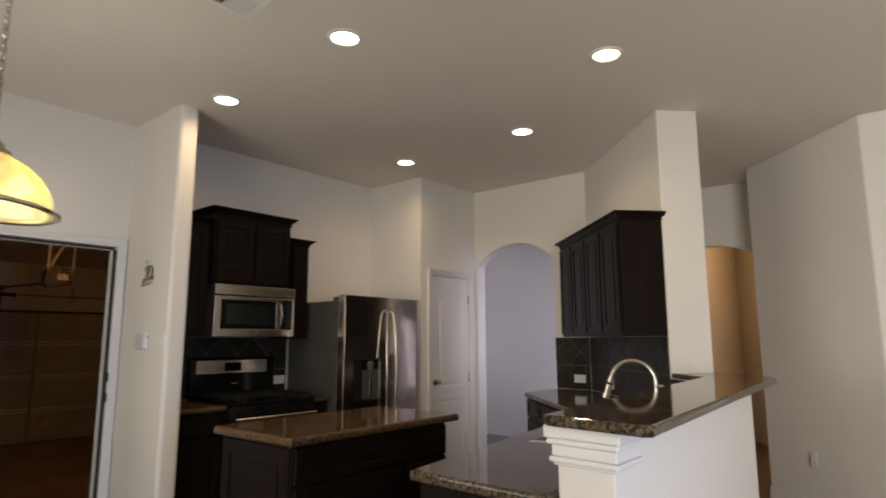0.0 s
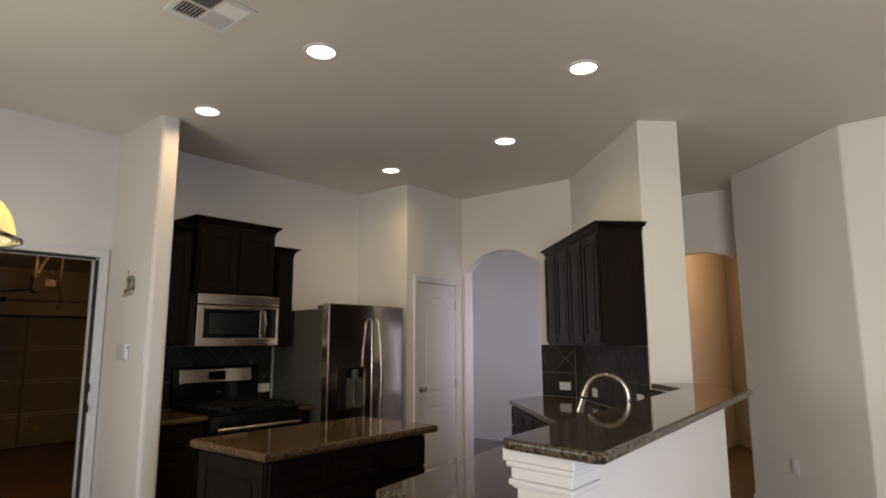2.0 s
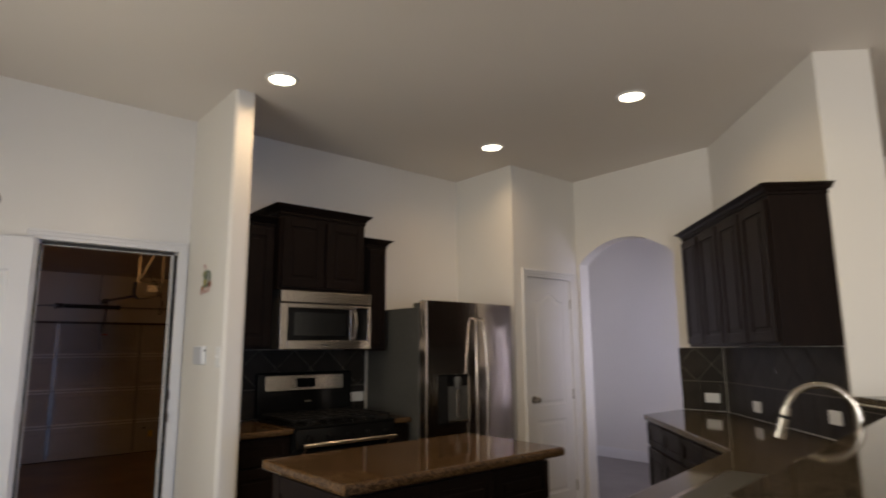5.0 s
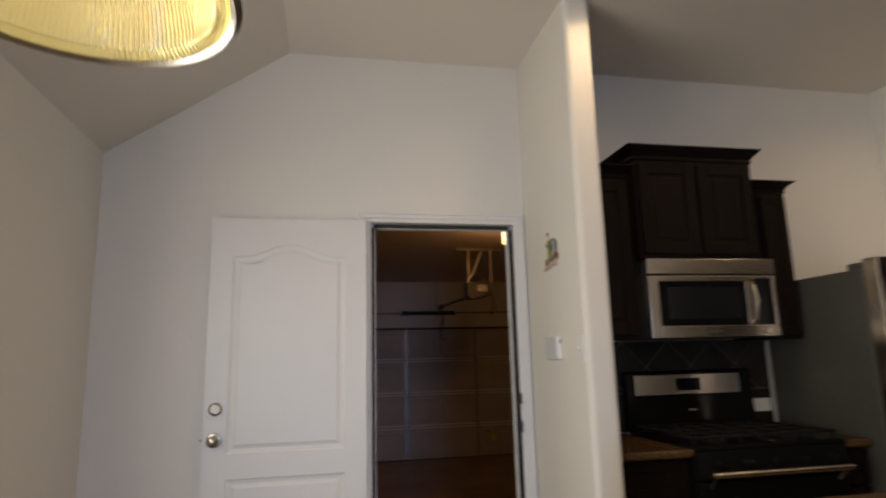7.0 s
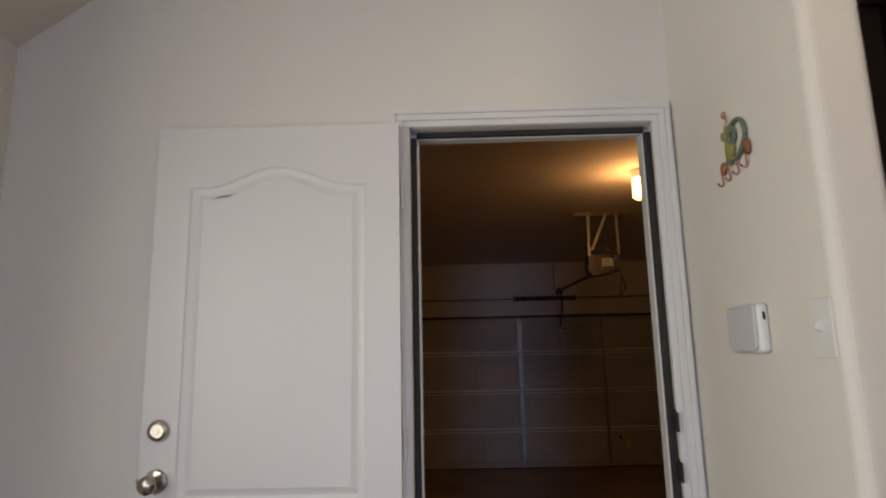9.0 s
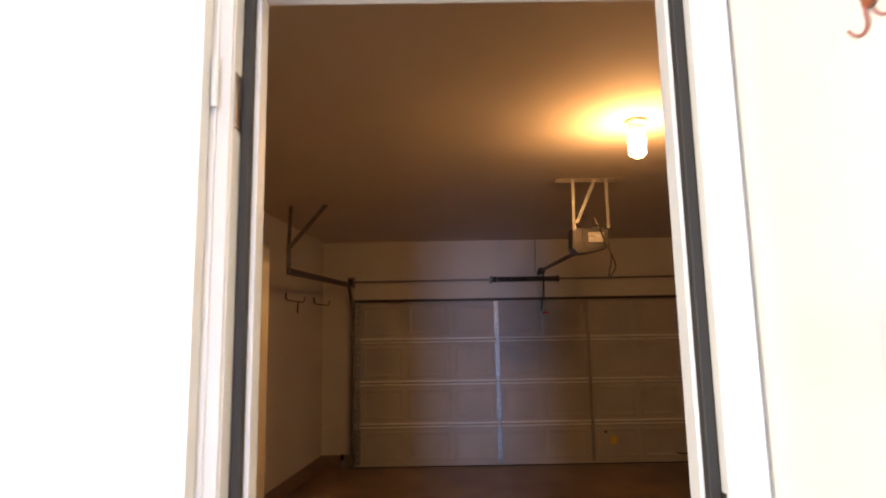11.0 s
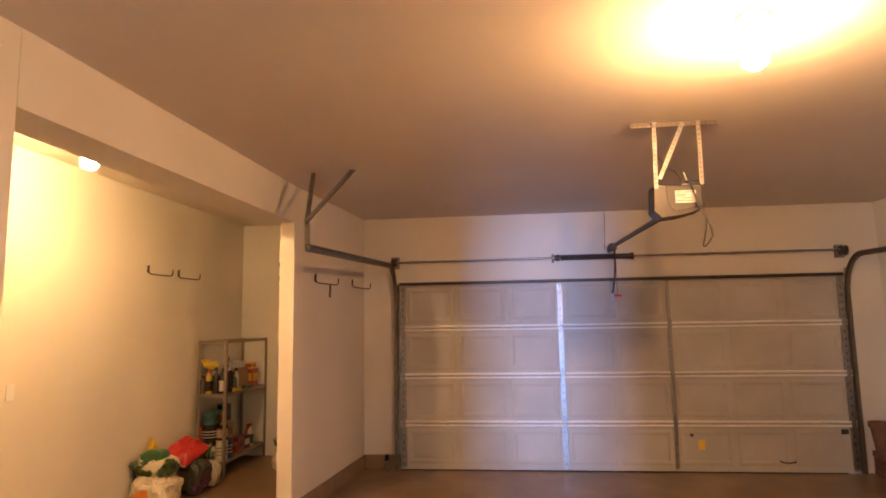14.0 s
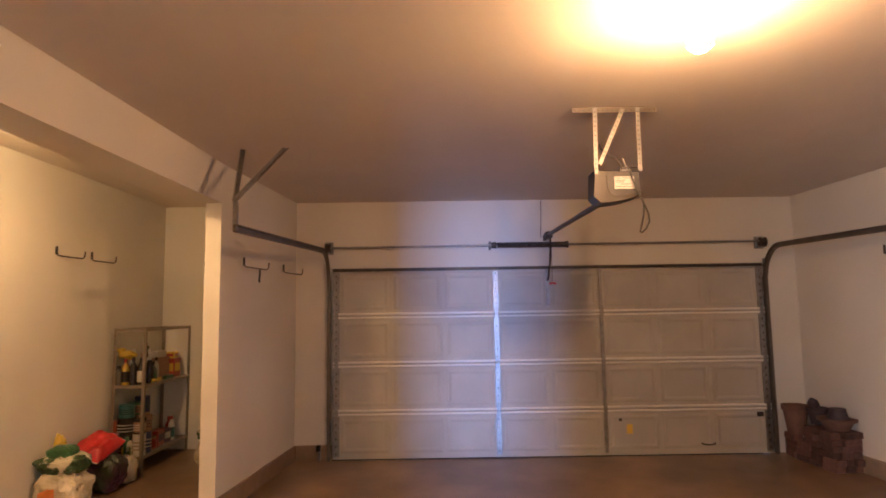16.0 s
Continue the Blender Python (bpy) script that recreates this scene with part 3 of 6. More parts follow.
def inset(points, d):
    c = Vector((sum(p[0] for p in points) / len(points), sum(p[1] for p in points) / len(points)))
    xs, zs = [p[0] for p in points], [p[1] for p in points]
    fx, fz = 1 - 2 * d / (max(xs) - min(xs)), 1 - 2 * d / (max(zs) - min(zs))
    cx, cz = (max(xs) + min(xs)) / 2, (max(zs) + min(zs)) / 2
    return [(cx + (x - cx) * fx, cz + (z - cz) * fz) for x, z in points]


def moulding_ring(outline, y, bm):
    """The moulded frame of a door panel: sinks below the face and rises again to a field."""
    b = bmesh.new()
    rows = []
    for d, depth in ((0, 0.0), (0.006, 0.0045), (0.013, 0.006), (0.022, 0.0075), (0.030, 0.006), (0.042, 0.0015)):
        rows.append([b.verts.new((x, y + depth, z)) for x, z in inset(outline, d)])
    n = len(outline)
    for low, high in zip(rows, rows[1:]):
        for i in range(n):
            b.faces.new((low[i], low[(i + 1) % n], high[(i + 1) % n], high[i]))
    b.faces.new(rows[-1])
    bmesh.ops.triangulate(b, faces=[f for f in b.faces if len(f.verts) > 4])
    return joined(bm, b)


def door_leaf(parent, w, h, face, thick, panels):
    """A moulded leaf in its own frame, x from 0 to w; panels: lists of outline points. The face stands at y = face."""
    back = face + thick
    bm = bmesh.new()
    b = bmesh.new()
    edges = []
    for outline in [[(0, 0), (w, 0), (w, h), (0, h)]] + panels:
        vs = [b.verts.new((x, face, z)) for x, z in outline]
        edges += [b.edges.new((vs[i], vs[(i + 1) % len(vs)])) for i in range(len(vs))]
    bmesh.ops.triangle_fill(b, edges=edges, use_beauty=True)
    for f in [f for f in b.faces if any(all(min(p[0] for p in o) < f.calc_center_median().x < max(p[0] for p in o) and inside(f.calc_center_median(), o) for _ in (0,)) for o in panels)]:
        b.faces.remove(f)
    joined(bm, b)
    b = bmesh.new()
    q = [b.verts.new(p) for p in ((0, face, 0), (w, face, 0), (w, face, h), (0, face, h))]
    r = [b.verts.new(p) for p in ((0, back, 0), (w, back, 0), (w, back, h), (0, back, h))]
    for i in range(4):
        b.faces.new((q[i], q[(i + 1) % 4], r[(i + 1) % 4], r[i]))
    b.faces.new(r)
    joined(bm, b)
    leaf = part("leaf", bm, WHITE, parent)
    for o in panels:
        part("panel", moulding_ring(o, face, bmesh.new()), WHITE, leaf)
    return leaf


def inside(p, outline):
    """Whether the point lies in the outline, in x and z."""
    hit, n = False, len(outline)
    for i in range(n):
        (xa, za), (xb, zb) = outline[i], outline[(i + 1) % n]
        if (za > p.z) != (zb > p.z) and p.x < xa + (p.z - za) * (xb - xa) / (zb - za):
            hit = not hit
    return hit


def knob_bm(m, r=0.026, stem=0.045):
    bm = lathe([(0, 0), (0.033, 0), (0.034, 0.004), (0.030, 0.009), (0.013, 0.012), (0.012, stem - 0.016), (r * 0.75, stem - 0.010), (r, stem), (r * 0.96, stem + 0.014), (r * 0.62, stem + 0.022), (0, stem + 0.023)])
    bm.transform(m)
    return bm


OUT = pose(0, 0, 0, 90)   # turns a lathe's axis out of a face
d1 = tagged(new("door_1"), "white moulded door, open flat against the wall", "door", kind="structure")
d1.matrix_world = upright((WEST + 0.022, 1.142, 0.02), (0, 1))
lw, lh = 0.752, 2.022
leaf = door_leaf(d1, lw, lh, -0.036, 0.034, [arched_outline(0.105, 0.650, 0.900, 1.892, 0.062), [(0.105, 0.17), (0.650, 0.17), (0.650, 0.79), (0.105, 0.79)]])
part("deadbolt", lathe([(0, 0), (0.030, 0), (0.031, 0.006), (0.028, 0.014), (0.020, 0.017), (0.019, 0.013), (0.008, 0.013), (0.007, 0.016), (0, 0.016)], pose(0.052, -0.0362, 1.105, 90)), CHROME, d1, "nickel deadbolt cylinder", smooth=True)
part("door_knob", knob_bm(pose(0.052, -0.0362, 0.965, 90)), CHROME, d1, "satin nickel knob", smooth=True)
part("latch", lathe([(0, 0), (0.007, 0), (0.007, 0.012), (0, 0.013)], pose(-0.0005, -0.018, 0.965, 0, -90)), CHROME, d1)
for z in (0.24, 1.05, 1.80):
    part("hinge", tube([(lw + 0.008, -0.004, z - 0.045), (lw + 0.008, -0.004, z + 0.045)], 0.006, sides=10), WHITE, d1, "painted butt hinge knuckle")
for z in (0.24, 1.05, 1.80):
    tagged(part("hinge_plate", box(WEST - 0.034, WEST - 0.001, y0 + 0.0005, y0 + 0.003, z - 0.048, z + 0.048, 0.001), GALV), "steel hinge plate on the door frame", "hinge", "door frame hinge plates")
for i, z in enumerate((1.115, 0.975)):
    bm = box(WEST - 0.034, WEST - 0.004, y1 - 0.003, y1 - 0.0005, z - 0.032, z + 0.032, 0.001)
    box(WEST - 0.006, WEST + 0.024, y1 - 0.016, y1 - 0.0105, z - 0.028, z + 0.028, 0.001, bm)
    t = tagged(part("strike_plate", bm, IRON), "dark metal strike plate in the door frame", "strike plate", "strike plates")

# pantry door
wall_p = upright((-2.77, 0, 0), (0, 1))
casing("trim_pantry_door", wall_p, 5.375, 5.968, 2.012, 0.066)
bm = box(-2.77 - T, -2.768, 5.355, 5.375, 0, 2.03)
box(-2.77 - T, -2.768, 5.965, 5.985, 0, 2.03, 0, bm)
box(-2.77 - T, -2.768, 5.375, 5.965, 2.012, 2.03, 0, bm)
setting("door_frame_2", bm, WHITE, "white door frame of the pantry", "door frame")
d2 = tagged(new("door_2"), "closed narrow white moulded pantry door", "door", kind="structure")
d2.matrix_world = upright((-2.785, 5.377, 0.01), (0, 1))
door_leaf(d2, 0.586, 1.998, -0.008, 0.034, [arched_outline(0.10, 0.486, 0.90, 1.875, 0.075), [(0.10, 0.17), (0.486, 0.17), (0.486, 0.78), (0.10, 0.78)]])
part("door_knob", knob_bm(pose(0.058, -0.008, 0.955, 90), 0.024, 0.042), CHROME, d2, "satin nickel knob", smooth=True)
for z in (0.2, 0.98, 1.78):
    part("hinge", box(0.582, 0.596, -0.018, -0.0085, z - 0.045, z + 0.045, 0.003), CHROME, d2, "nickel hinge")

# ---- things on the stub wall ----
stub = upright((0, 2.77, 0), (1, 0))
GREEN = material("painted_metal_green", (0.24, 0.25, 0.06), 0.4, other=(0.36, 0.31, 0.08), scale=18, mix=0.5)
TEAL = material("painted_metal_teal", (0.09, 0.16, 0.15), 0.4, other=(0.17, 0.19, 0.13), scale=22, mix=0.5)
RUST = material("painted_metal_red", (0.38, 0.10, 0.04), 0.4, other=(0.16, 0.06, 0.03), scale=40, mix=0.4)
PINK = material("pink_wire", (0.45, 0.17, 0.15), 0.35, 0.3)
key = thing("key_hook_rack", "painted metal lizard key rack with four pink wire hooks", "key rack", stub @ pose(-3.115, 0, 1.83) @ Matrix.Scale(0.93, 4))
part("scroll", tube(arc((-0.012, -0.008, 0.094), 0.009, -60, 300, 16, (1, 0, 0), (0, 0, 1)) + [Vector((0.0, -0.008, 0.085)), Vector((0.002, -0.008, 0.065))], 0.002, sides=6), PINK, key)
b = lathe([(0, -0.058), (0.010, -0.052), (0.019, -0.035), (0.021, -0.015), (0.015, 0.010), (0.012, 0.028), (0.014, 0.040), (0.010, 0.056), (0, 0.066)], Matrix.LocRotScale((0, -0.008, 0.0), Euler((0, radians(-6), 0)), (1, 0.35, 1)), steps=20)
part("body", b, GREEN, key, "yellow-green lizard body", smooth=True)
for sx, z, up in ((-1, 0.02, 0.018), (1, 0.03, 0.015), (-1, -0.04, -0.012), (1, -0.035, 0.02)):
    part("leg", tube([(sx * 0.010, -0.008, z), (sx * 0.026, -0.010, z + up * 0.3), (sx * 0.031, -0.009, z + up), (sx * 0.026, -0.009, z + up * 1.5)], 0.0045, None, 6), GREEN, key)
tail = [Vector((-0.01, -0.008, -0.040)), Vector((0.02, -0.008, -0.050)), Vector((0.05, -0.008, -0.044)), Vector((0.075, -0.008, -0.025))] + arc((0.048, -0.008, 0.010), 0.045, -25, 165, 12, (1, 0, 0), (0, 0, 1)) + arc((0.022, -0.008, 0.020), 0.019, 165, 460, 12, (1, 0, 0), (0, 0, 1))
part("tail", tube(tail, 0.0062, sides=8), TEAL, key, "curled teal tail", smooth=True)
part("charm", lathe([(0, -0.022), (0.012, -0.016), (0.016, 0.0), (0.011, 0.016), (0, 0.022)], Matrix.LocRotScale((0.095, -0.008, -0.036), None, (1, 0.4, 1)), steps=16), RUST, key, "rust-red charm", smooth=True)
part("charm", lathe([(0, -0.020), (0.011, -0.014), (0.014, 0.0), (0.010, 0.014), (0, 0.020)], Matrix.LocRotScale((-0.045, -0.008, -0.052), None, (1, 0.4, 1)), steps=16), RUST, key, "rust-red charm", smooth=True)
for k in range(4):
    cx, cz = -0.068 + k * 0.046, -0.078 + k * 0.004
    part("hook", tube([(cx + 0.016, -0.008, cz + 0.035)] + arc((cx, -0.010, cz), 0.017, 0, -170, 10, (1, 0, 0), (0, -0.35, 1)), 0.0022, sides=6), PINK, key)

COVER_GREY = material("grey_plastic", (0.58, 0.59, 0.61), 0.45)
chime = thing("wall_sensor", "white rounded plastic sensor box on the wall", "wall sensor", stub @ pose(-3.10, 0, 1.367))
part("housing", box(-0.078, 0.072, -0.026, 0, -0.057, 0.057, 0.010, None, 4), PLASTIC, chime, smooth=True)
part("front_cover", prism([(-0.070, -0.040), (-0.055, -0.053), (0.050, -0.053), (0.064, -0.044), (0.064, 0.050), (-0.060, 0.053), (-0.070, 0.044)], -0.034, -0.0262, 0.003, turn=Matrix(((1, 0, 0, 0), (0, 0, 1, 0), (0, 1, 0, 0), (0, 0, 0, 1)))), COVER_GREY, chime, "pale grey front cover")
part("sensor_window", box(0.0718, 0.0728, -0.016, -0.010, 0.018, 0.036, 0.0003), BLACK, chime, "small dark window")
switch = thing("light_switch", "white toggle light switch plate", "light switch", stub @ pose(-2.832, 0, 1.357))
part("plate", box(-0.036, 0.036, -0.006, 0, -0.058, 0.058, 0.003), PLASTIC, switch)
b = box(-0.005, 0.005, -0.012, 0.004, -0.010, 0.010, 0.002)
b.transform(pose(0, -0.006, 0.002, -25))
part("toggle", b, PLASTIC, switch)


def outlet(m, wide=0.072, tall=0.116):
    t = thing("wall_outlet", "white duplex wall outlet plate", "wall outlet", m, "wall outlets")
    part("plate", box(-wide / 2, wide / 2, -0.006, 0, -tall / 2, tall / 2, 0.003), PLASTIC, t)
    for s in (-1, 1):
        d = (s * 0.02, 0) if wide > tall else (0, s * 0.02)
        part("socket", box(d[0] - 0.014, d[0] + 0.014, -0.0075, -0.006, d[1] - 0.014, d[1] + 0.014, 0.001), PLASTIC, t)


outlet(upright((0.21, 6.54, 0.44), (1, -0.988)) @ pose(0, -0.012, 0))

# ---- kitchen: cooking wall ----
wall_k = upright((WEST, 0, 0), (0, 1))


def upper_cabinet(m, x0, x1, z0, z1, depth, doors, label, crown_size=0.06, group="upper kitchen cabinets"):
    t = thing("upper_cabinet", label, "cabinet", m, group)
    part("body", box(x0, x1, -depth + 0.02, -0.002, z0, z1, 0.002), WOOD, t)
    w = (x1 - x0 - 0.006) / doors
    gap = min(0.014, w * 0.06)
    for i in range(doors):
        panel_door(t, "door", x0 + 0.003 + i * w + gap, x0 + 0.003 + (i + 1) * w - gap, z0 + 0.022, z1 - 0.022, -depth, WOOD, min(0.055, w * 0.24))
    if crown_size:
        crown(t, x0, x1, z1, depth - 0.002, WOOD, -depth + 0.02, crown_size)
    return t


upper_cabinet(wall_k, 2.88, 3.235, 1.40, 2.235, 0.34, 1, "dark-stained wooden wall cabinet with a raised-panel door")
upper_cabinet(wall_k, 3.242, 3.925, 1.80, 2.318, 0.40, 2, "taller dark-stained two-door cabinet above the microwave", 0.07)
upper_cabinet(wall_k, 3.99, 4.165, 1.385, 2.178, 0.34, 1, "narrow dark-stained wooden wall cabinet beside the refrigerator")

mw = thing("microwave_oven", "stainless over-range microwave with a dark window", "microwave", wall_k)
part("body", box(3.262, 3.985, -0.355, -0.003, 1.40, 1.797, 0.004), STEEL_DARK, mw)
part("vent_panel", box(3.262, 3.985, -0.39, -0.3555, 1.717, 1.797, 0.004), STEEL, mw, "brushed stainless vent panel")
part("vent_slot", box(3.270, 3.977, -0.384, -0.3555, 1.710, 1.7165), BLACK_MATTE, mw)
for x0, x1, z0, z1 in ((3.262, 3.318, 1.40, 1.7095), (3.320, 3.985, 1.40, 1.458), (3.320, 3.858, 1.680, 1.7095), (3.806, 3.858, 1.460, 1.678), (3.960, 3.985, 1.460, 1.7095), (3.860, 3.958, 1.694, 1.7095)):
    part("door_frame", box(x0, x1, -0.39, -0.3555, z0, z1, 0.003), STEEL, mw, "brushed stainless frame")
part("window", box(3.320, 3.805, -0.386, -0.356, 1.460, 1.678, 0.003), BLACK, mw, "dark glass window")
part("window_screen", box(3.365, 3.775, -0.3875, -0.3862, 1.492, 1.650, 0.0005), material("smoked_screen", (0.010, 0.0105, 0.010), 0.2), mw, "grey perforated window screen")
part("control_panel", box(3.860, 3.958, -0.388, -0.356, 1.460, 1.692, 0.002), BLACK, mw, "black control panel")
part("badge", box(3.575, 3.635, -0.3915, -0.3902, 1.424, 1.433), STEEL_DARK, mw)
part("handle", tube([(3.832, -0.391, 1.47), (3.832, -0.42, 1.485), (3.832, -0.435, 1.57), (3.832, -0.42, 1.655), (3.832, -0.391, 1.67)], 0.010, sides=12), STEEL, mw, "curved steel handle", smooth=True)


def base_cabinet(m, x0, x1, depth, label, doors=1, drawer=True, group="base kitchen cabinets"):
    t = thing("base_cabinet", label, "cabinet", m, group)
    bm = box(x0, x1, -depth + 0.02, -0.002, 0.10, 0.876, 0.002)
    box(x0, x1, -depth + 0.09, -0.002, 0.0, 0.10, 0, bm)
    part("body", bm, WOOD, t)
    w = (x1 - x0 - 0.006) / doors
    for i in range(doors):
        a, b = x0 + 0.003 + i * w + 0.002, x0 + 0.003 + (i + 1) * w - 0.002
        if drawer:
            panel_door(t, "drawer_front", a, b, 0.715, 0.865, -depth, WOOD, 0.04)
        panel_door(t, "door", a, b, 0.115, 0.70 if drawer else 0.865, -depth, WOOD)
    return t


base_cabinet(wall_k, 2.88, 3.265, 0.60, "dark-stained wooden base cabinet beside the range")
base_cabinet(wall_k, 4.035, 4.18, 0.60, "narrow dark-stained base cabinet beside the refrigerator")


def worktop(name, points, z, mat, label, thick=0.036, bevel=0.012):
    return tagged(part(name, prism(points, z - thick, z, bevel, segments=3), mat), label, "worktop")


worktop("counter_top", [(WEST + 0.012, 2.88), (WEST + 0.635, 2.88), (WEST + 0.635, 3.268), (WEST + 0.012, 3.268)], 0.915, ISLAND_STONE, "brown granite worktop piece between wall end and range")
worktop("counter_top", [(WEST + 0.012, 4.033), (WEST + 0.635, 4.033), (WEST + 0.635, 4.185), (WEST + 0.012, 4.185)], 0.915, ISLAND_STONE, "short brown granite worktop piece beside the refrigerator")

# gas range
rg = thing("gas_range", "black and stainless gas range with cast iron grates", "range", wall_k)
bm = box(3.272, 4.030, -0.60, -0.012, 0.09, 0.905, 0.004)
box(3.30, 4.0, -0.55, -0.05, 0.0, 0.09, 0, bm)
part("body", bm, BLACK, rg)
part("cooktop", box(3.270, 4.032, -0.645, -0.07, 0.905, 0.925, 0.006), BLACK, rg, "black enamel cooktop")
bm = prism([(-0.07, 0.925), (-0.012, 0.925), (-0.012, 1.225), (-0.035, 1.235), (-0.055, 1.225)], 3.272, 4.03, 0.004, turn=Matrix(((0, 0, 1, 0), (1, 0, 0, 0), (0, 1, 0, 0), (0, 0, 0, 1))))
part("backguard", bm, BLACK, rg, "black backguard")
b = box(3.325, 3.955, -0.002, 0.001, 0.0, 0.105, 0.002)
b.transform(pose(0, -0.0615, 1.107, -3))
part("control_panel", b, STEEL, rg, "brushed steel control panel")
b = box(3.565, 3.715, -0.003, 0.0, 0.020, 0.085, 0.001)
b.transform(pose(0, -0.0625, 1.107, -3))
part("display", b, BLACK, rg, "dark clock display")
part("badge", box(3.63, 3.68, -0.072, -0.068, 1.02, 1.03, 0.001), STEEL, rg)
part("oven_door", box(3.28, 4.022, -0.64, -0.601, 0.26, 0.775, 0.008), BLACK, rg)
part("drawer", box(3.28, 4.022, -0.632, -0.601, 0.10, 0.25, 0.006), STEEL, rg)
part("front_panel", prism([(-0.66, 0.79), (-0.60, 0.79), (-0.60, 0.903), (-0.645, 0.903)], 3.275, 4.027, 0.004, turn=Matrix(((0, 0, 1, 0), (1, 0, 0, 0), (0, 1, 0, 0), (0, 0, 0, 1)))), BLACK, rg)
bm = tube([(3.30, -0.70, 0.812), (4.0, -0.70, 0.812)], 0.013, sides=14)
for x in (3.33, 3.97):
    tube([(x, -0.641, 0.755), (x, -0.68, 0.80), (x, -0.70, 0.812)], 0.009, bm)
part("oven_handle", bm, STEEL, rg, "steel towel-bar handle", smooth=True)
for i in range(5):
    b = lathe([(0, 0), (0.022, 0), (0.020, 0.020), (0.012, 0.026), (0, 0.026)], pose(3.36 + i * 0.145, -0.652, 0.848, 98))
    part("knob", b, BLACK, rg, smooth=True)
for gx0 in (3.285, 3.655):
    bm = None
    gx1 = gx0 + 0.36
    for gy in (-0.60, -0.47, -0.35, -0.23, -0.11):
        bm = box(gx0, gx1, gy - 0.006, gy + 0.006, 0.948, 0.962, 0.003, bm)
    for gx in (gx0 + 0.006, gx0 + 0.12, gx0 + 0.24, gx1 - 0.006):
        box(gx - 0.006, gx + 0.006, -0.606, -0.104, 0.946, 0.960, 0.003, bm)
        for gy in (-0.595, -0.115):
            box(gx - 0.006, gx + 0.006, gy - 0.006, gy + 0.006, 0.924, 0.948, 0, bm)
    part("grate", bm, BLACK_MATTE, rg, "cast iron grate")
    for gy in (-0.485, -0.205):
        part("burner", lathe([(0, 0.925), (0.055, 0.925), (0.052, 0.934), (0.040, 0.938), (0.038, 0.946), (0, 0.948)], pose(gx0 + 0.18, gy, 0), steps=24), BLACK_MATTE, rg)

# refrigerator
fr = thing("refrigerator", "side-by-side refrigerator with dark stainless doors and a dispenser", "refrigerator", wall_k)
part("body", box(4.195, 5.135, -0.70, -0.03, 0.02, 1.70, 0.006), STEEL_DARK, fr, "grey painted cabinet sides")
FRIDGE = material("fridge_stainless", (0.68, 0.62, 0.575), 0.15, 1.0, other=(0.64, 0.585, 0.545), scale=3, mix=0.6, stretch=(60, 60, 1), bump=0.004, bump_scale=8)


def bowed_door(x0, x1, bow):
    """A refrigerator door whose front falls back in a shallow bow, shaped to mirror the bright arch."""
    front = [(x0 + (x1 - x0) * f, -0.787 + bow * (0.7 * f + 0.3 * f * f)) for f in np.linspace(0, 1, 15)]
    return prism([(x1, -0.706), (x0, -0.706)] + front, 0.09, 1.745, 0.004)


fd = part("door", box(4.20, 4.685, -0.787, -0.706, 0.09, 1.745, 0.003), FRIDGE, fr, "dark stainless freezer door")
fd2 = part("door", bowed_door(4.693, 5.130, 0.040), FRIDGE, fr, "stainless refrigerator door")
for face in fd2.data.polygons:
    face.use_smooth = abs(face.normal.z) < 0.5 and face.normal.y < -0.9
part("edge_trim", box(4.192, 4.1995, -0.785, -0.712, 0.09, 1.742, 0.002), STEEL, fr, "bright edge strip")
part("hinge_cover", box(4.22, 4.36, -0.70, -0.60, 1.701, 1.735, 0.006), STEEL_DARK, fr)
part("hinge_cover", box(4.97, 5.11, -0.70, -0.60, 1.701, 1.735, 0.006), STEEL_DARK, fr)
part("dispenser_frame", box(4.30, 4.605, -0.7905, -0.765, 0.86, 1.21, 0.003), BLACK, fd, "black dispenser panel")
part("control_strip", box(4.305, 4.385, -0.7925, -0.7908, 0.87, 1.20, 0.002), BLACK_MATTE, fd)
part("dispenser_recess", box(4.395, 4.600, -0.7920, -0.7907, 0.885, 1.125, 0.0005), STEEL_DARK, fd, "dark steel dispenser recess")
part("drip_tray", box(4.395, 4.600, -0.806, -0.7921, 0.872, 0.886, 0.003), STEEL, fd, "steel drip tray")
part("spout", lathe([(0, 0), (0.022, 0), (0.026, 0.03), (0.030, 0.055), (0.024, 0.075), (0, 0.08)], pose(4.475, -0.805, 1.115)), STEEL_DARK, fd, smooth=True)
part("paddle", box(4.470, 4.502, -0.804, -0.7925, 0.905, 1.105, 0.004), STEEL, fd, "bright steel paddle")
part("side_rail", box(4.578, 4.602, -0.806, -0.7925, 0.885, 1.19, 0.004), STEEL, fd)
for x, s, d in ((4.652, -1, fd), (4.728, 1, fd2)):
    pts = [(x, -0.786, 1.63), (x, -0.815, 1.615)] + [(x + s * 0.020 * math.sin(math.pi * f), -0.825 - 0.022 * math.sin(math.pi * f), 1.60 - 0.98 * f) for f in np.linspace(0, 1, 12)] + [(x, -0.815, 0.605), (x, -0.786, 0.59)]
    part("handle", tube(pts, 0.0095, sides=12), STEEL, d, "bowed steel bar handle", smooth=True)
part("kick_grille", box(4.22, 5.11, -0.70, -0.66, 0.0, 0.085, 0.004), BLACK_MATTE, fr)

outlet(wall_k @ pose(4.115, -0.014, 1.03), 0.116, 0.072)

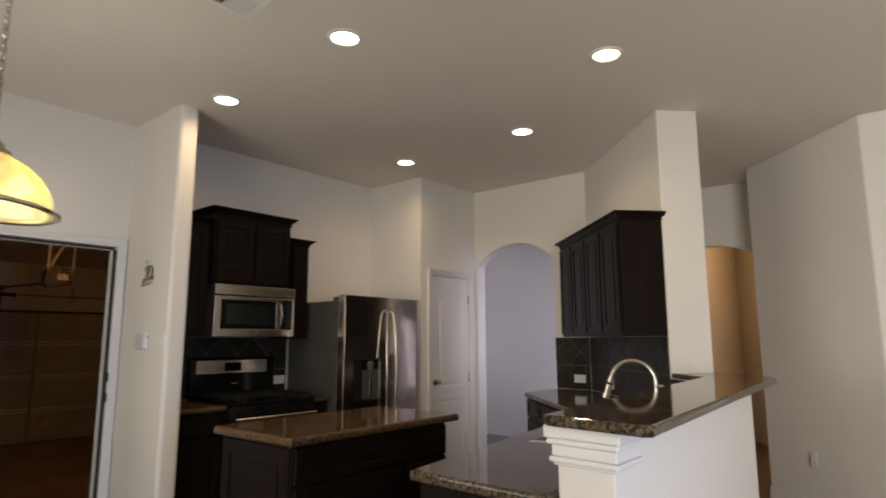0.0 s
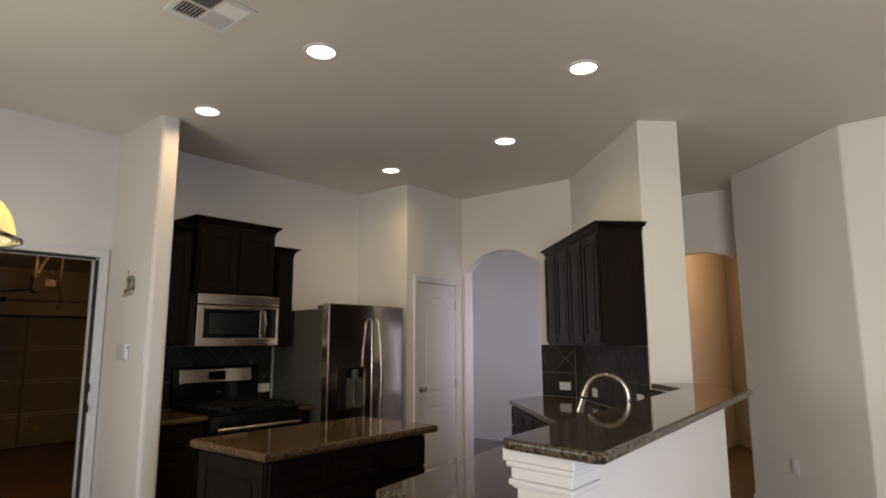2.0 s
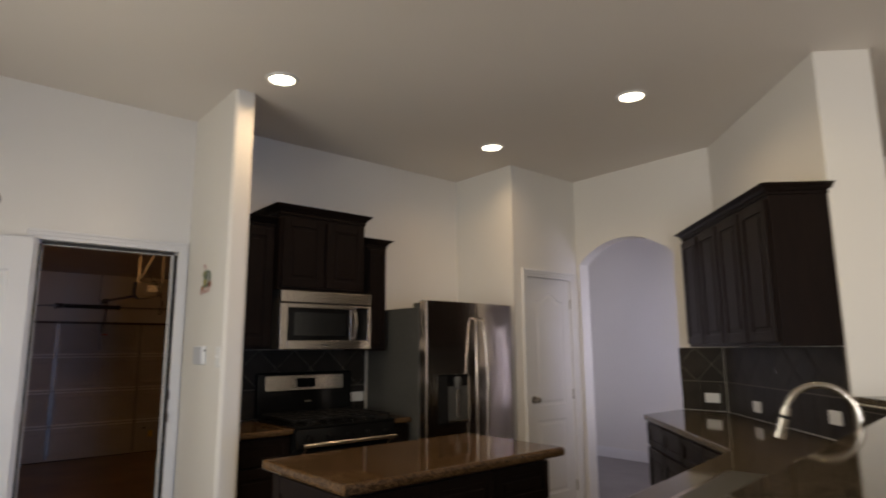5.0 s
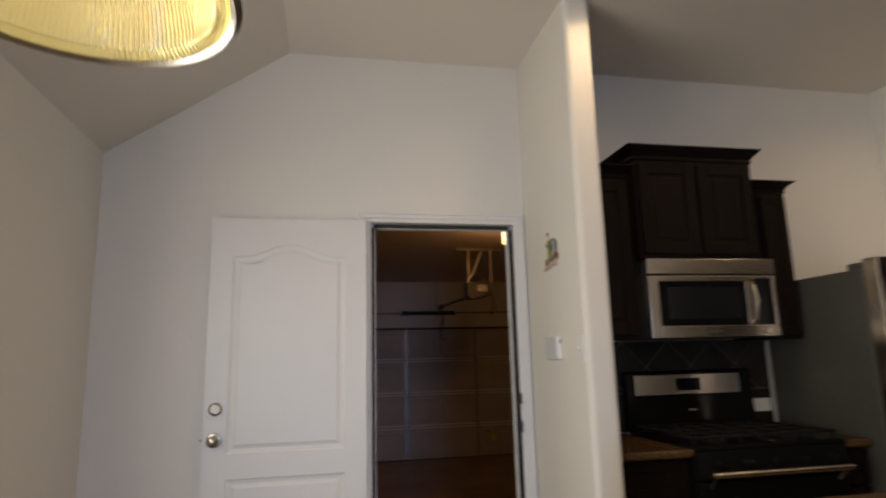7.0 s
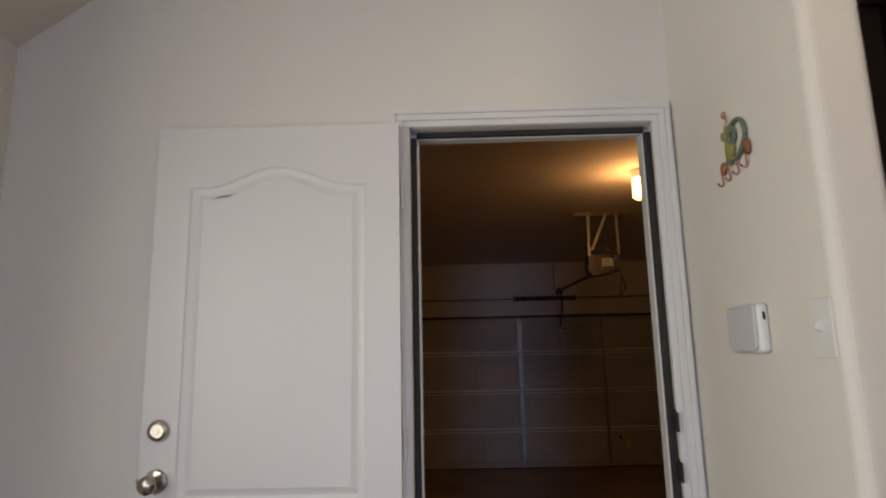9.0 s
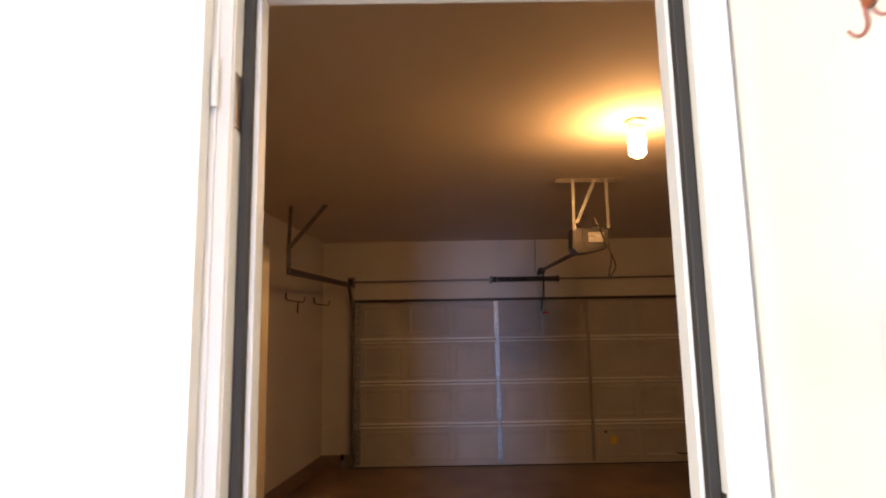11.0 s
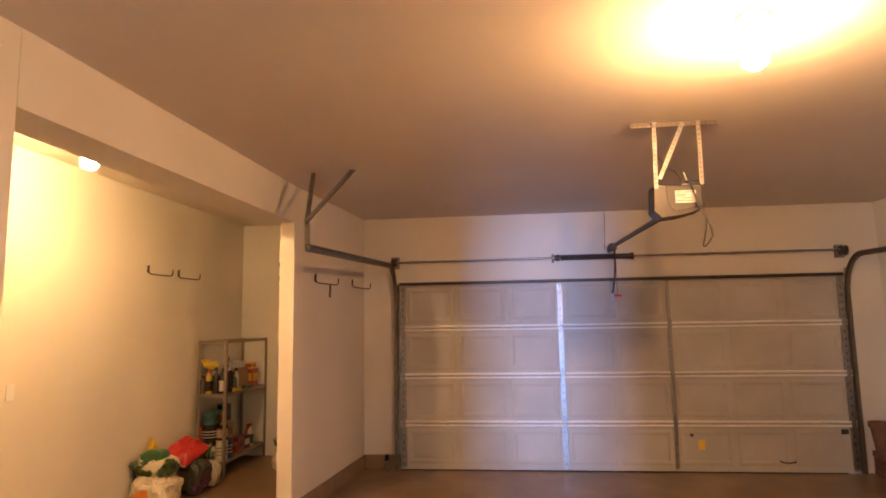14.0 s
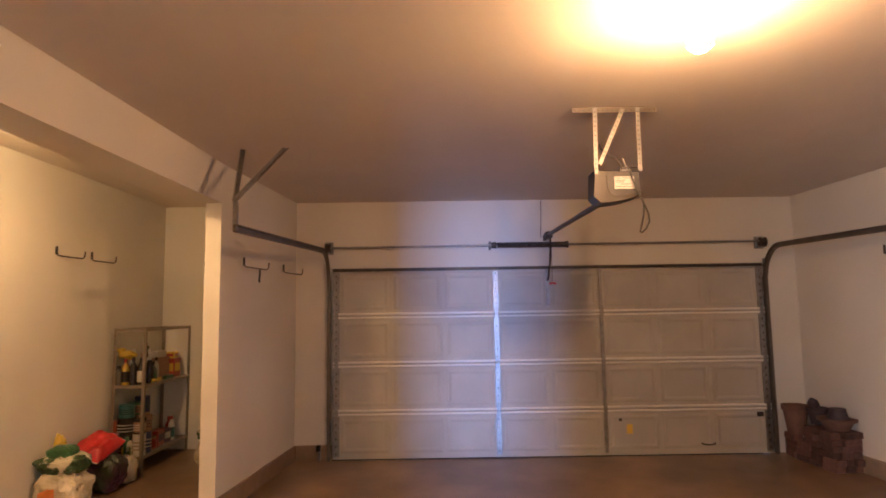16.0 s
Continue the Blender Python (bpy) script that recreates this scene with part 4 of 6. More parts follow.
# ---- island ----
isl = thing("kitchen_island", "dark-stained wooden kitchen island with panelled sides", "island", pose(0, 0, 0))
part("body", box(-1.90, -1.30, 2.70, 3.81, 0.10, 0.88, 0.003), WOOD, isl)
part("plinth", box(-1.84, -1.36, 2.76, 3.75, 0.0, 0.10), WOOD, isl)
face = upright((-1.30, 2.70, 0), (0, 1))
for i in range(3):
    a = 0.01 + i * 0.365
    d = panel_door(isl, "drawer_front", a, a + 0.36, 0.70, 0.865, -0.02, WOOD, 0.04)
    d.matrix_basis = face
    d = panel_door(isl, "door", a, a + 0.36, 0.115, 0.685, -0.02, WOOD)
    d.matrix_basis = face
end = upright((-1.90, 2.70, 0), (1, 0))
d = panel_door(isl, "side_panel", 0.01, 0.59, 0.115, 0.865, -0.012, WOOD, 0.07)
d.matrix_basis = end
worktop("island_top", [(-1.93, 2.650), (-1.240, 2.650), (-1.240, 3.885), (-1.93, 3.885)], 0.924, ISLAND_STONE, "polished brown granite island top", 0.042, 0.015)

# ---- peninsula: base cabinets, counter, half wall and raised bar ----
FRONT = [(-0.41, 2.55), (-0.70, 4.42), (-1.80, 5.50), (-1.80, 6.088), (-1.442, 6.088), (-0.331, 4.970), (-0.012, 4.635), (0.150, 2.60), (0.140, 2.53)]
pen = thing("peninsula_cabinet", "dark-stained wooden base cabinets under the peninsula counter", "cabinet", pose(0, 0, 0))
inner = [(-0.385, 2.60), (-0.67, 4.43), (-1.77, 5.52), (-1.77, 6.08), (-1.44, 6.08), (-0.335, 4.960), (-0.02, 4.630), (0.125, 2.68), (0.120, 2.59)]
part("body", prism(inner, 0.10, 0.876), WOOD, pen)
part("plinth", prism([(-0.31, 2.65), (-0.60, 4.46), (-1.70, 5.55), (-1.70, 6.05), (-1.46, 6.05), (-0.36, 4.95), (-0.25, 4.9), (0.02, 2.7)], 0.0, 0.10), WOOD, pen)
run = upright((-1.77, 5.52, 0), (1.10, -1.09))
for i in range(4):
    a = 0.02 + i * 0.38
    for nm, z0, z1, r in (("drawer_front", 0.715, 0.865, 0.04), ("door", 0.115, 0.70, 0.055)):
        d = panel_door(pen, nm, a, a + 0.37, z0, z1, -0.022, WOOD, r)
        d.matrix_basis = run
side = upright((-0.67, 4.43, 0), (0.285, -1.83))
for i in range(4):
    a = 0.03 + i * 0.455
    for nm, z0, z1, r in (("drawer_front", 0.715, 0.865, 0.04), ("door", 0.115, 0.70, 0.055)):
        d = panel_door(pen, nm, a, a + 0.445, z0, z1, -0.022, WOOD, r)
        d.matrix_basis = side
worktop("peninsula_counter", FRONT, 0.915, GRANITE, "polished speckled green-brown granite peninsula counter", 0.038, 0.012)
sink = thing("kitchen_sink", "stainless undermount kitchen sink", "sink", pose(-0.28, 3.66, 0.9155, 0, 0, 8))
part("rim", prism([(-0.17, -0.30), (0.17, -0.30), (0.17, 0.30), (-0.17, 0.30)], 0.0, 0.003, 0.001), STEEL, sink)
# flat dark plate in place of the bowl's shaded depth
part("basin", box(-0.15, 0.15, -0.28, 0.28, 0.003, 0.0045, 0.0005), STEEL_DARK, sink)

half = [(0.166, 2.585), (0.356, 2.565), (0.336, 4.18), (-0.100, 5.190), (-0.324, 4.975), (0.0, 4.64)]
setting("half_wall", prism(half, 0, 1.117, 0.006), PAINT, "off-white half wall below the raised bar", "half wall")


def ring_trim(points, z0, z1, out):
    """A moulded band round the end of the half wall."""
    c = Vector((sum(p[0] for p in points) / len(points), sum(p[1] for p in points) / len(points)))
    pts = [(x + (out if x > c.x else -out), y + (out if y > c.y else -out)) for x, y in points]
    return prism(pts, z0, z1, min(0.006, (z1 - z0) * 0.4))


endcap = [(0.163, 2.582), (0.359, 2.562), (0.357, 2.72), (0.160, 2.72)]
bm = ring_trim(endcap, 1.078, 1.117, 0.028)
joined(bm, ring_trim(endcap, 1.060, 1.078, 0.021))
joined(bm, ring_trim(endcap, 1.026, 1.060, 0.010))
joined(bm, ring_trim(endcap, 1.008, 1.026, 0.016))
joined(bm, ring_trim(endcap, 1.000, 1.008, 0.006))
setting("trim_half_wall", bm, WHITE, "white stepped moulding capping the half wall end", "trim")
baseboard("baseboard_half_wall", (0.356, 2.565), (0.336, 4.18), (1, 0.01))
BAR = [(0.150, 2.535), (0.168, 2.512), (0.475, 2.472), (0.503, 2.490), (0.325, 4.82), (0.290, 4.91), (-0.02, 5.29), (-0.112, 5.203), (-0.330, 4.982), (-0.045, 4.70)]
worktop("raised_bar_top", BAR, 1.15, GRANITE, "polished speckled granite raised bar top", 0.032, 0.012)

fa = thing("kitchen_faucet", "brushed nickel pull-down gooseneck faucet behind the bar", "faucet", pose(0.018, 3.79, 0.915))
dirn = Vector((-0.95, -0.30, 0)).normalized()
part("base", lathe([(0, 0), (0.028, 0), (0.027, 0.012), (0.020, 0.020), (0.018, 0.09), (0, 0.09)]), CHROME, fa, smooth=True)
R = 0.103
neck = [Vector((0, 0, 0.085)), Vector((0, 0, 0.238))] + [Vector((0, 0, 0.248)) + dirn * (R - R * math.cos(a)) + Vector((0, 0, R * math.sin(a))) for a in np.linspace(0.0, math.pi * 0.93, 20)]
part("neck", tube(neck, 0.0115, sides=14), CHROME, fa, smooth=True)
tip, prev = neck[-1], neck[-2]
d = (tip - prev).normalized()
part("spray_head", tube([tip - d * 0.005, tip + d * 0.02, tip + d * 0.045, tip + d * 0.085], 0.0165, sides=14), CHROME, fa, smooth=True)
part("spray_collar", tube([tip + d * 0.022, tip + d * 0.032], 0.0178, sides=14), BLACK, fa)
part("spray_tip", tube([tip + d * 0.078, tip + d * 0.100], 0.0205, sides=14), CHROME, fa, smooth=True)
part("lever", tube([(0.0, 0.018, 0.06), (-0.01, 0.05, 0.075), (-0.02, 0.095, 0.10)], 0.007, sides=10), CHROME, fa, smooth=True)

wall_s = upright((-1.44, 6.09, 0), (1.113, -1.104))
upper_cabinet(wall_s, 0.165, 1.555, 1.395, 2.185, 0.325, 4, "long dark-stained four-door wall cabinet on the slanting wall", 0.055)
wall_a = upright((-1.80, 6.09, 0), (1, 0))

# ---- backsplash tiles ----


def backsplash(name, m, x0, x1, z0, z1, band, label):
    """Slate tiles: a square course below, tiles set on the point in a band above, on a grout bed."""
    t = thing(name, label, "backsplash", m)
    part("grout_bed", box(x0, x1, -0.006, -0.001, z0, z1), GROUT, t)
    def tile(pts):
        poly = clip(pts, x0, x1, z0, z1)
        if len(poly) > 2:
            c = (sum(p[0] for p in poly) / len(poly), sum(p[1] for p in poly) / len(poly))
            part("tile", prism([(c[0] + (x - c[0]), c[1] + (z - c[1])) for x, z in poly], -0.012, -0.0062, 0.0, turn=Matrix(((1, 0, 0, 0), (0, 0, 1, 0), (0, 1, 0, 0), (0, 0, 0, 1)))), TILE, t)
    side_w, g = 0.152, 0.0026
    x = x0
    while x < x1 - 0.01:
        tile([(x + g, z0 + g), (x + side_w - g, z0 + g), (x + side_w - g, band[0] - g), (x + g, band[0] - g)])
        x += side_w
    h = (band[1] - band[0]) / 2
    n = int((x1 - x0) / h) + 2
    for i in range(0, n + 1):
        cx = x0 + i * h
        for cz in ((band[0] + h,) if i % 2 else (band[0], band[1])):
            q = h - 1.5 * g
            tile(clip([(cx, cz - q), (cx + q, cz), (cx, cz + q), (cx - q, cz)], x0, x1, band[0] + g, band[1] - g))
    if z1 - band[1] > 0.03:
        x = x0
        while x < x1 - 0.01:
            tile([(x + g, band[1] + g), (x + side_w - g, band[1] + g), (x + side_w - g, z1 - g), (x + g, z1 - g)])
            x += side_w
    return t


def clip(pts, x0, x1, z0, z1):
    """A polygon cut to a rectangle."""
    for axis, lim, keep in ((0, x0, 1), (0, x1, -1), (1, z0, 1), (1, z1, -1)):
        out = []
        for i, p in enumerate(pts):
            q = pts[(i + 1) % len(pts)]
            pi, qi = (p[axis] - lim) * keep >= 0, (q[axis] - lim) * keep >= 0
            if pi:
                out.append(p)
            if pi != qi:
                f = (lim - p[axis]) / (q[axis] - p[axis])
                out.append((p[0] + f * (q[0] - p[0]), p[1] + f * (q[1] - p[1])))
        pts = out
    return pts


backsplash("tile_backsplash", wall_k, 2.878, 4.186, 0.917, 1.399, (1.12, 1.395), "dark slate tile backsplash with diamond course behind the range")
backsplash("tile_backsplash", wall_s, 0.012, 1.552, 0.917, 1.392, (1.135, 1.392), "dark slate tile backsplash on the slanting wall")
backsplash("tile_backsplash", wall_a, 0.0, 0.348, 0.917, 1.392, (1.135, 1.392), "dark slate tile backsplash beside the arch")
backsplash("tile_backsplash", upright((-0.326, 4.966, 0), (0.326, -0.337)), 0.012, 0.455, 0.917, 1.115, (1.09, 1.115), "dark slate tiles on the return under the raised bar")
for m in (wall_a @ pose(0.245, -0.012, 1.013), wall_s @ pose(0.51, -0.012, 1.0), wall_s @ pose(1.42, -0.012, 1.03)):
    outlet(m, 0.116, 0.072)

# ---- garage: overhead door ----
DOOR_STEEL = material("garage_door_steel", (0.50, 0.475, 0.44), 0.5, 0.0, other=(0.45, 0.425, 0.39), scale=2.5, mix=0.5, bump=0.05, bump_scale=50, big=(1.4, 0.10))
# paler than the door sections: the rolled edges' shine is put into the colour
RAIL_STEEL = material("rolled_edge_steel", (0.82, 0.80, 0.76), 0.35, 0.0, other=(0.75, 0.73, 0.69), scale=14, mix=0.5)
TRACK = material("track_steel", (0.20, 0.175, 0.15), 0.5, 0.8, other=(0.14, 0.12, 0.10), scale=9, mix=0.5)
gd = upright((-10.305, 0, 0), (0, 1))
od = tagged(new("door_3"), "closed sectional steel garage door seen from inside", "garage door", kind="structure")
od.matrix_world = gd
LEVELS = [-0.232, 0.272, 0.797, 1.334, 1.862]
Y0, Y1 = 1.165, 6.025
STILES = [(Y0, Y0 + 0.075), (2.970, 3.026), (4.160, 4.200), (Y1 - 0.075, Y1)]
bays = [(1.255, 1.80), (1.845, 2.39), (2.425, 2.955), (3.045, 3.565), (3.605, 4.145), (4.215, 4.77), (4.815, 5.345), (5.39, 5.935)]
for i, (z0, z1) in enumerate(zip(LEVELS, LEVELS[1:])):
    b = bmesh.new()
    edges = []
    outer = [(Y0, z0 + 0.004), (Y1, z0 + 0.004), (Y1, z1 - 0.004), (Y0, z1 - 0.004)]
    stamps = [[(a, z0 + 0.066), (c, z0 + 0.066), (c, z1 - 0.066), (a, z1 - 0.066)] for a, c in bays]
    for outline in [outer] + stamps:
        vs = [b.verts.new((x, 0, z)) for x, z in outline]
        edges += [b.edges.new((vs[k], vs[(k + 1) % 4])) for k in range(4)]
    bmesh.ops.triangle_fill(b, edges=edges, use_beauty=True)
    for f in [f for f in b.faces if any(o[0][0] < f.calc_center_median().x < o[1][0] and o[0][1] < f.calc_center_median().z < o[2][1] for o in stamps)]:
        b.faces.remove(f)
    box(Y0, Y1, 0.004, 0.038, z0 + 0.004, z1 - 0.004, 0, b)
    box(Y0, Y1, 0.010, 0.032, z1 - 0.006, z1 + 0.006, 0, b)
    sec = part("section", b, DOOR_STEEL, od, "cream steel door section")
    for o in stamps:
        s = bmesh.new()
        rows = []
        for d, depth in ((0, 0.0), (0.014, -0.004), (0.028, -0.0055), (0.042, -0.003), (0.056, 0.001)):
            rows.append([s.verts.new((x, depth, z)) for x, z in inset(o, d)])
        for low, high in zip(rows, rows[1:]):
            for k in range(4):
                s.faces.new((low[k], low[(k + 1) % 4], high[(k + 1) % 4], high[k]))
        s.faces.new(rows[-1])
        part("stamped_panel", s, DOOR_STEEL, sec)
    if i:
        for dz, t in ((-0.032, 0.020), (0.008, 0.024)):
            part("joint_rail", box(Y0, Y1, -0.022, -0.0005, z0 + dz, z0 + dz + t, 0.008, None, 3), RAIL_STEEL, sec, "rolled section edge")
    for k, (a, c) in enumerate(STILES):
        bm = box(a, c, -0.010, -0.0006, z0 + 0.03, z1 - 0.04, 0.002)
        box(a, a + 0.010, -0.022, -0.010, z0 + 0.03, z1 - 0.04, 0, bm)
        if k == 1:
            box(c - 0.010, c, -0.022, -0.010, z0 + 0.03, z1 - 0.04, 0, bm)
        st = part("stile", bm, GALV, sec, "galvanised stile")
    if i:
        for yc in (Y0 + 0.04, 3.0, 4.18, Y1 - 0.04):
            bm = box(yc - 0.022, yc + 0.022, -0.027, -0.0225, z0 - 0.05, z0 + 0.055, 0.002)
            tube([(yc - 0.024, -0.030, z0 + 0.004), (yc + 0.024, -0.030, z0 + 0.004)], 0.006, bm)
            part("hinge", bm, GALV, sec)
for k, yc in ((0, Y0 + 0.037), (3, Y1 - 0.037)):
    for n in range(26):
        part("punched_hole", box(yc - 0.006, yc + 0.006, -0.0115, -0.0102, -0.18 + n * 0.078, -0.155 + n * 0.078), IRON, od)
for n in range(24):
    part("punched_hole", box(2.995, 3.005, -0.0112, -0.0102, -0.17 + n * 0.085, -0.155 + n * 0.085), IRON, od)
bm = box(Y0, Y1, -0.055, -0.0005, 1.835, 1.842, 0.001)
box(Y0, Y1, -0.055, -0.050, 1.828, 1.842, 0.001, bm)
box(Y0, Y1, -0.020, -0.0005, 1.842, 1.866, 0.002, bm)
part("top_strut", bm, IRON, od, "dark steel stiffening strut")
part("bottom_seal", box(Y0, 5.90, -0.018, 0.03, -0.239, -0.231, 0.002), RUBBER, od, "black rubber seal")
part("pull_handle", tube([(5.23, -0.002, -0.115), (5.24, -0.03, -0.12), (5.30, -0.035, -0.128), (5.37, -0.03, -0.12), (5.38, -0.002, -0.115)], 0.008), IRON, od, "small pull handle")
STICK_Y = material("yellow_sticker", (0.75, 0.52, 0.06), 0.5)
RED = material("red_plastic", (0.55, 0.025, 0.02), 0.35)
part("warning_label", box(4.41, 4.475, -0.0045, -0.0035, 0.0, 0.10), STICK_Y, od, "yellow warning label")
part("warning_label", box(4.325, 4.355, -0.0045, -0.0035, -0.10, 0.13), DOOR_STEEL, od, "faded paper label")
part("label_mark", box(4.325, 4.36, -0.0055, -0.0046, 0.135, 0.165), IRON, od)
part("opener_bracket", box(3.565, 3.605, -0.012, -0.0006, 1.42, 1.83, 0.002), GALV, od, "pale operator bracket")
part("lift_bracket", box(5.86, 5.93, -0.016, -0.004, 0.165, 0.215, 0.002), IRON, od)

DOOR_STEEL.node_tree.nodes["Principled BSDF"].inputs["Specular IOR Level"].default_value = 0.25
# torsion bar over the door
tb = thing("torsion_bar", "steel torsion bar with a dark spring and cable drums", "torsion bar", gd)
part("bar", tube([(1.10, -0.06, 2.098), (6.05, -0.06, 2.112)], 0.0125, sides=12), GALV, tb, smooth=True)
bm = bmesh.new()
turns, n = 60, 8
pts = [(3.02 + 0.76 * i / (turns * n), -0.06 + 0.027 * math.cos(2 * math.pi * i / n), 2.104 + 0.027 * math.sin(2 * math.pi * i / n)) for i in range(turns * n + 1)]
part("spring", tube(pts, 0.0062, sides=5), IRON, tb, "dark wound spring")
for x in (3.80, 2.985):
    part("spring_cone", lathe([(0, -0.03), (0.030, -0.03), (0.036, 0.0), (0.042, 0.02), (0.020, 0.03), (0, 0.03)], pose(x, -0.06, 2.104, 0, 90)), IRON, tb)
for x in (1.115, 6.025):
    part("cable_drum", lathe([(0, -0.03), (0.05, -0.03), (0.052, -0.024), (0.043, -0.018), (0.043, 0.018), (0.055, 0.024), (0.055, 0.03), (0, 0.03)], pose(x, -0.06, 2.10, 0, 90)), IRON, tb, "cable drum", smooth=True)
    part("end_plate", box(x - 0.045, x + 0.045, 0.0, 0.04, 2.03, 2.17, 0.003), GALV, tb)
part("centre_plate", box(2.93, 2.955, -0.05, 0.04, 2.06, 2.15, 0.003), TRACK, tb)


def track(name, pts, label):
    """A rolled door track: a channel drawn along points."""
    t = thing(name, label, "door track", pose(0, 0, 0), "garage door tracks")
    bm = bmesh.new()
    path = [Vector(p) for p in pts]
    prof = [(-0.027, -0.016), (-0.027, 0.016), (-0.019, 0.016), (-0.019, -0.009), (0.019, -0.009), (0.019, 0.016), (0.027, 0.016), (0.027, -0.016)]
    rows = []
    for i, p in enumerate(path):
        d = (path[min(i + 1, len(path) - 1)] - path[max(i - 1, 0)]).normalized()
        sidev = Vector((0, 1.0 if pts[0][1] < 3 else -1.0, 0))
        u = d.cross(sidev).normalized()
        rows.append([bm.verts.new(p + u * a + sidev * b) for a, b in prof])
    for low, high in zip(rows, rows[1:]):
        for k in range(8):
            bm.faces.new((low[k], low[(k + 1) % 8], high[(k + 1) % 8], high[k]))
    bm.faces.new(rows[0])
    bm.faces.new(rows[-1][::-1])
    part("channel", bm, TRACK, t)
    return t


def track_path(y_door, y_near, x_near, z_near):
    up = [(-10.285, y_door, -0.235), (-10.285, y_door, 1.70)]
    bend = [(-10.285 + 0.32 * (1 - math.cos(a)), y_door + (y_near - y_door) * 0.05, 1.70 + 0.34 * math.sin(a)) for a in np.linspace(0.15, math.pi / 2, 9)]
    return up + bend + [(x_near, y_near, z_near)]


tl = track("door_track", track_path(1.125, 0.965, -7.64, 1.965), "galvanised garage door track hung from the ceiling by straps")
tr = track("door_track", track_path(6.05, 6.19, -7.6, 2.0), "galvanised garage door track along the side wall")
for t, yd, s in ((tl, 1.125, -1), (tr, 6.05, 1)):
    for z in (0.15, 0.75, 1.35):
        part("track_bracket", box(-10.35, -10.27, yd + s * 0.018, yd + s * 0.024, z, z + 0.07, 0.001), GALV, t)
    part("flag_bracket", box(-10.35, -10.27, yd + s * 0.018, yd + s * 0.024, 1.62, 1.92, 0.002), GALV, t)


def strap(a, b, parent, mat=GALV, wide=0.032, holes=True):
    """A punched angle strap between two points."""
    a, b = Vector(a), Vector(b)
    d = b - a
    q = d.to_track_quat("Z", "X").to_matrix().to_4x4()
    m = Matrix.Translation(a) @ q
    bm = box(-0.0015, 0.0015, -wide / 2, wide / 2, 0, d.length)
    box(0.0015, wide * 0.8, -wide / 2, -wide / 2 + 0.003, 0, d.length, 0, bm)
    bm.transform(m)
    st = part("strap", bm, mat, parent, "punched steel strap")
    return st, m, d.length


for t, pts in ((tl, ((-7.66, 0.955, 1.955), (-7.66, 0.955, 2.15), (-8.06, 0.87, 2.634), (-8.03, 1.22, 2.634))), (tr, ((-7.62, 6.2, 1.99), (-7.62, 6.2, 2.2), (-8.02, 6.3, 2.634), (-8.0, 5.95, 2.634)))):
    strap(pts[0], pts[1], t)
    strap(pts[1], pts[2], t)
    strap(pts[1], pts[3], t)

# ---- garage door opener ----
OPENER_GREY = material("opener_grey", (0.065, 0.063, 0.060), 0.45, other=(0.055, 0.053, 0.05), scale=30, bump=0.05)
OPENER_DARK = material("opener_dark_cover", (0.040, 0.033, 0.028), 0.4)
LABEL = material("paper_label", (0.72, 0.71, 0.68), 0.6)
INK = material("label_ink", (0.12, 0.12, 0.12), 0.7)
STRAP = material("punched_angle_zinc", (0.33, 0.32, 0.31), 0.45, 0.5, other=(0.27, 0.26, 0.25), scale=30, mix=0.5)
op = thing("garage_door_opener", "grey garage door opener hung from the ceiling on punched straps", "door opener", pose(0, 0, 0))
part("housing", prism([(3.345, 2.075), (3.40, 2.050), (3.60, 2.060), (3.625, 2.09), (3.620, 2.222), (3.36, 2.232)], -7.35, -7.205, 0.008, turn=YZ), OPENER_GREY, op, "grey metal housing")
bottom = [(3.46 + 0.17 * f, 2.078 + 0.030 * f * f - 0.012 * (1 - f)) for f in np.linspace(0, 1, 8)]
low = [(3.37 + 0.255 * f, 2.020 + 0.020 * f + 0.038 * f ** 3) for f in np.linspace(0, 1, 10)]
part("cover", prism([(3.325, 2.065)] + low + bottom[::-1] + [(3.435, 2.080), (3.415, 2.115), (3.410, 2.226), (3.333, 2.230)], -7.34, -7.185, 0.006, turn=YZ), OPENER_DARK, op, "dark plastic light cover")
part("paper_label", box(-7.204, -7.2025, 3.462, 3.585, 2.115, 2.192), LABEL, op, "white instruction label")
for z, a, c in ((2.180, 3.470, 3.50), (2.180, 3.512, 3.575), (2.166, 3.470, 3.53), (2.155, 3.470, 3.52), (2.142, 3.50, 3.56), (2.126, 3.470, 3.575)):
    part("label_line", box(-7.2024, -7.2018, a, c, z, z + 0.004), INK, op)
part("terminal", box(-7.215, -7.195, 3.495, 3.565, 2.222, 2.238, 0.002), STRAP, op)
for k in range(3):
    part("terminal_screw", lathe([(0, 0), (0.005, 0), (0.004, 0.004), (0, 0.004)], pose(-7.195, 3.505 + k * 0.022, 2.230, 0, 90), steps=10), GALV, op)
bm = box(-7.235, -7.20, 3.215, 3.745, 2.6275, 2.6345)
box(-7.205, -7.20, 3.215, 3.745, 2.602, 2.6275, 0, bm)
part("ceiling_angle", bm, TRACK, op, "punched ceiling angle")
for i in range(18):
    part("punched_hole", lathe([(0, 0), (0.005, 0), (0.005, 0.001), (0, 0.001)], pose(-7.1995, 3.23 + i * 0.0295, 2.615, 0, 90), steps=8), IRON, op)
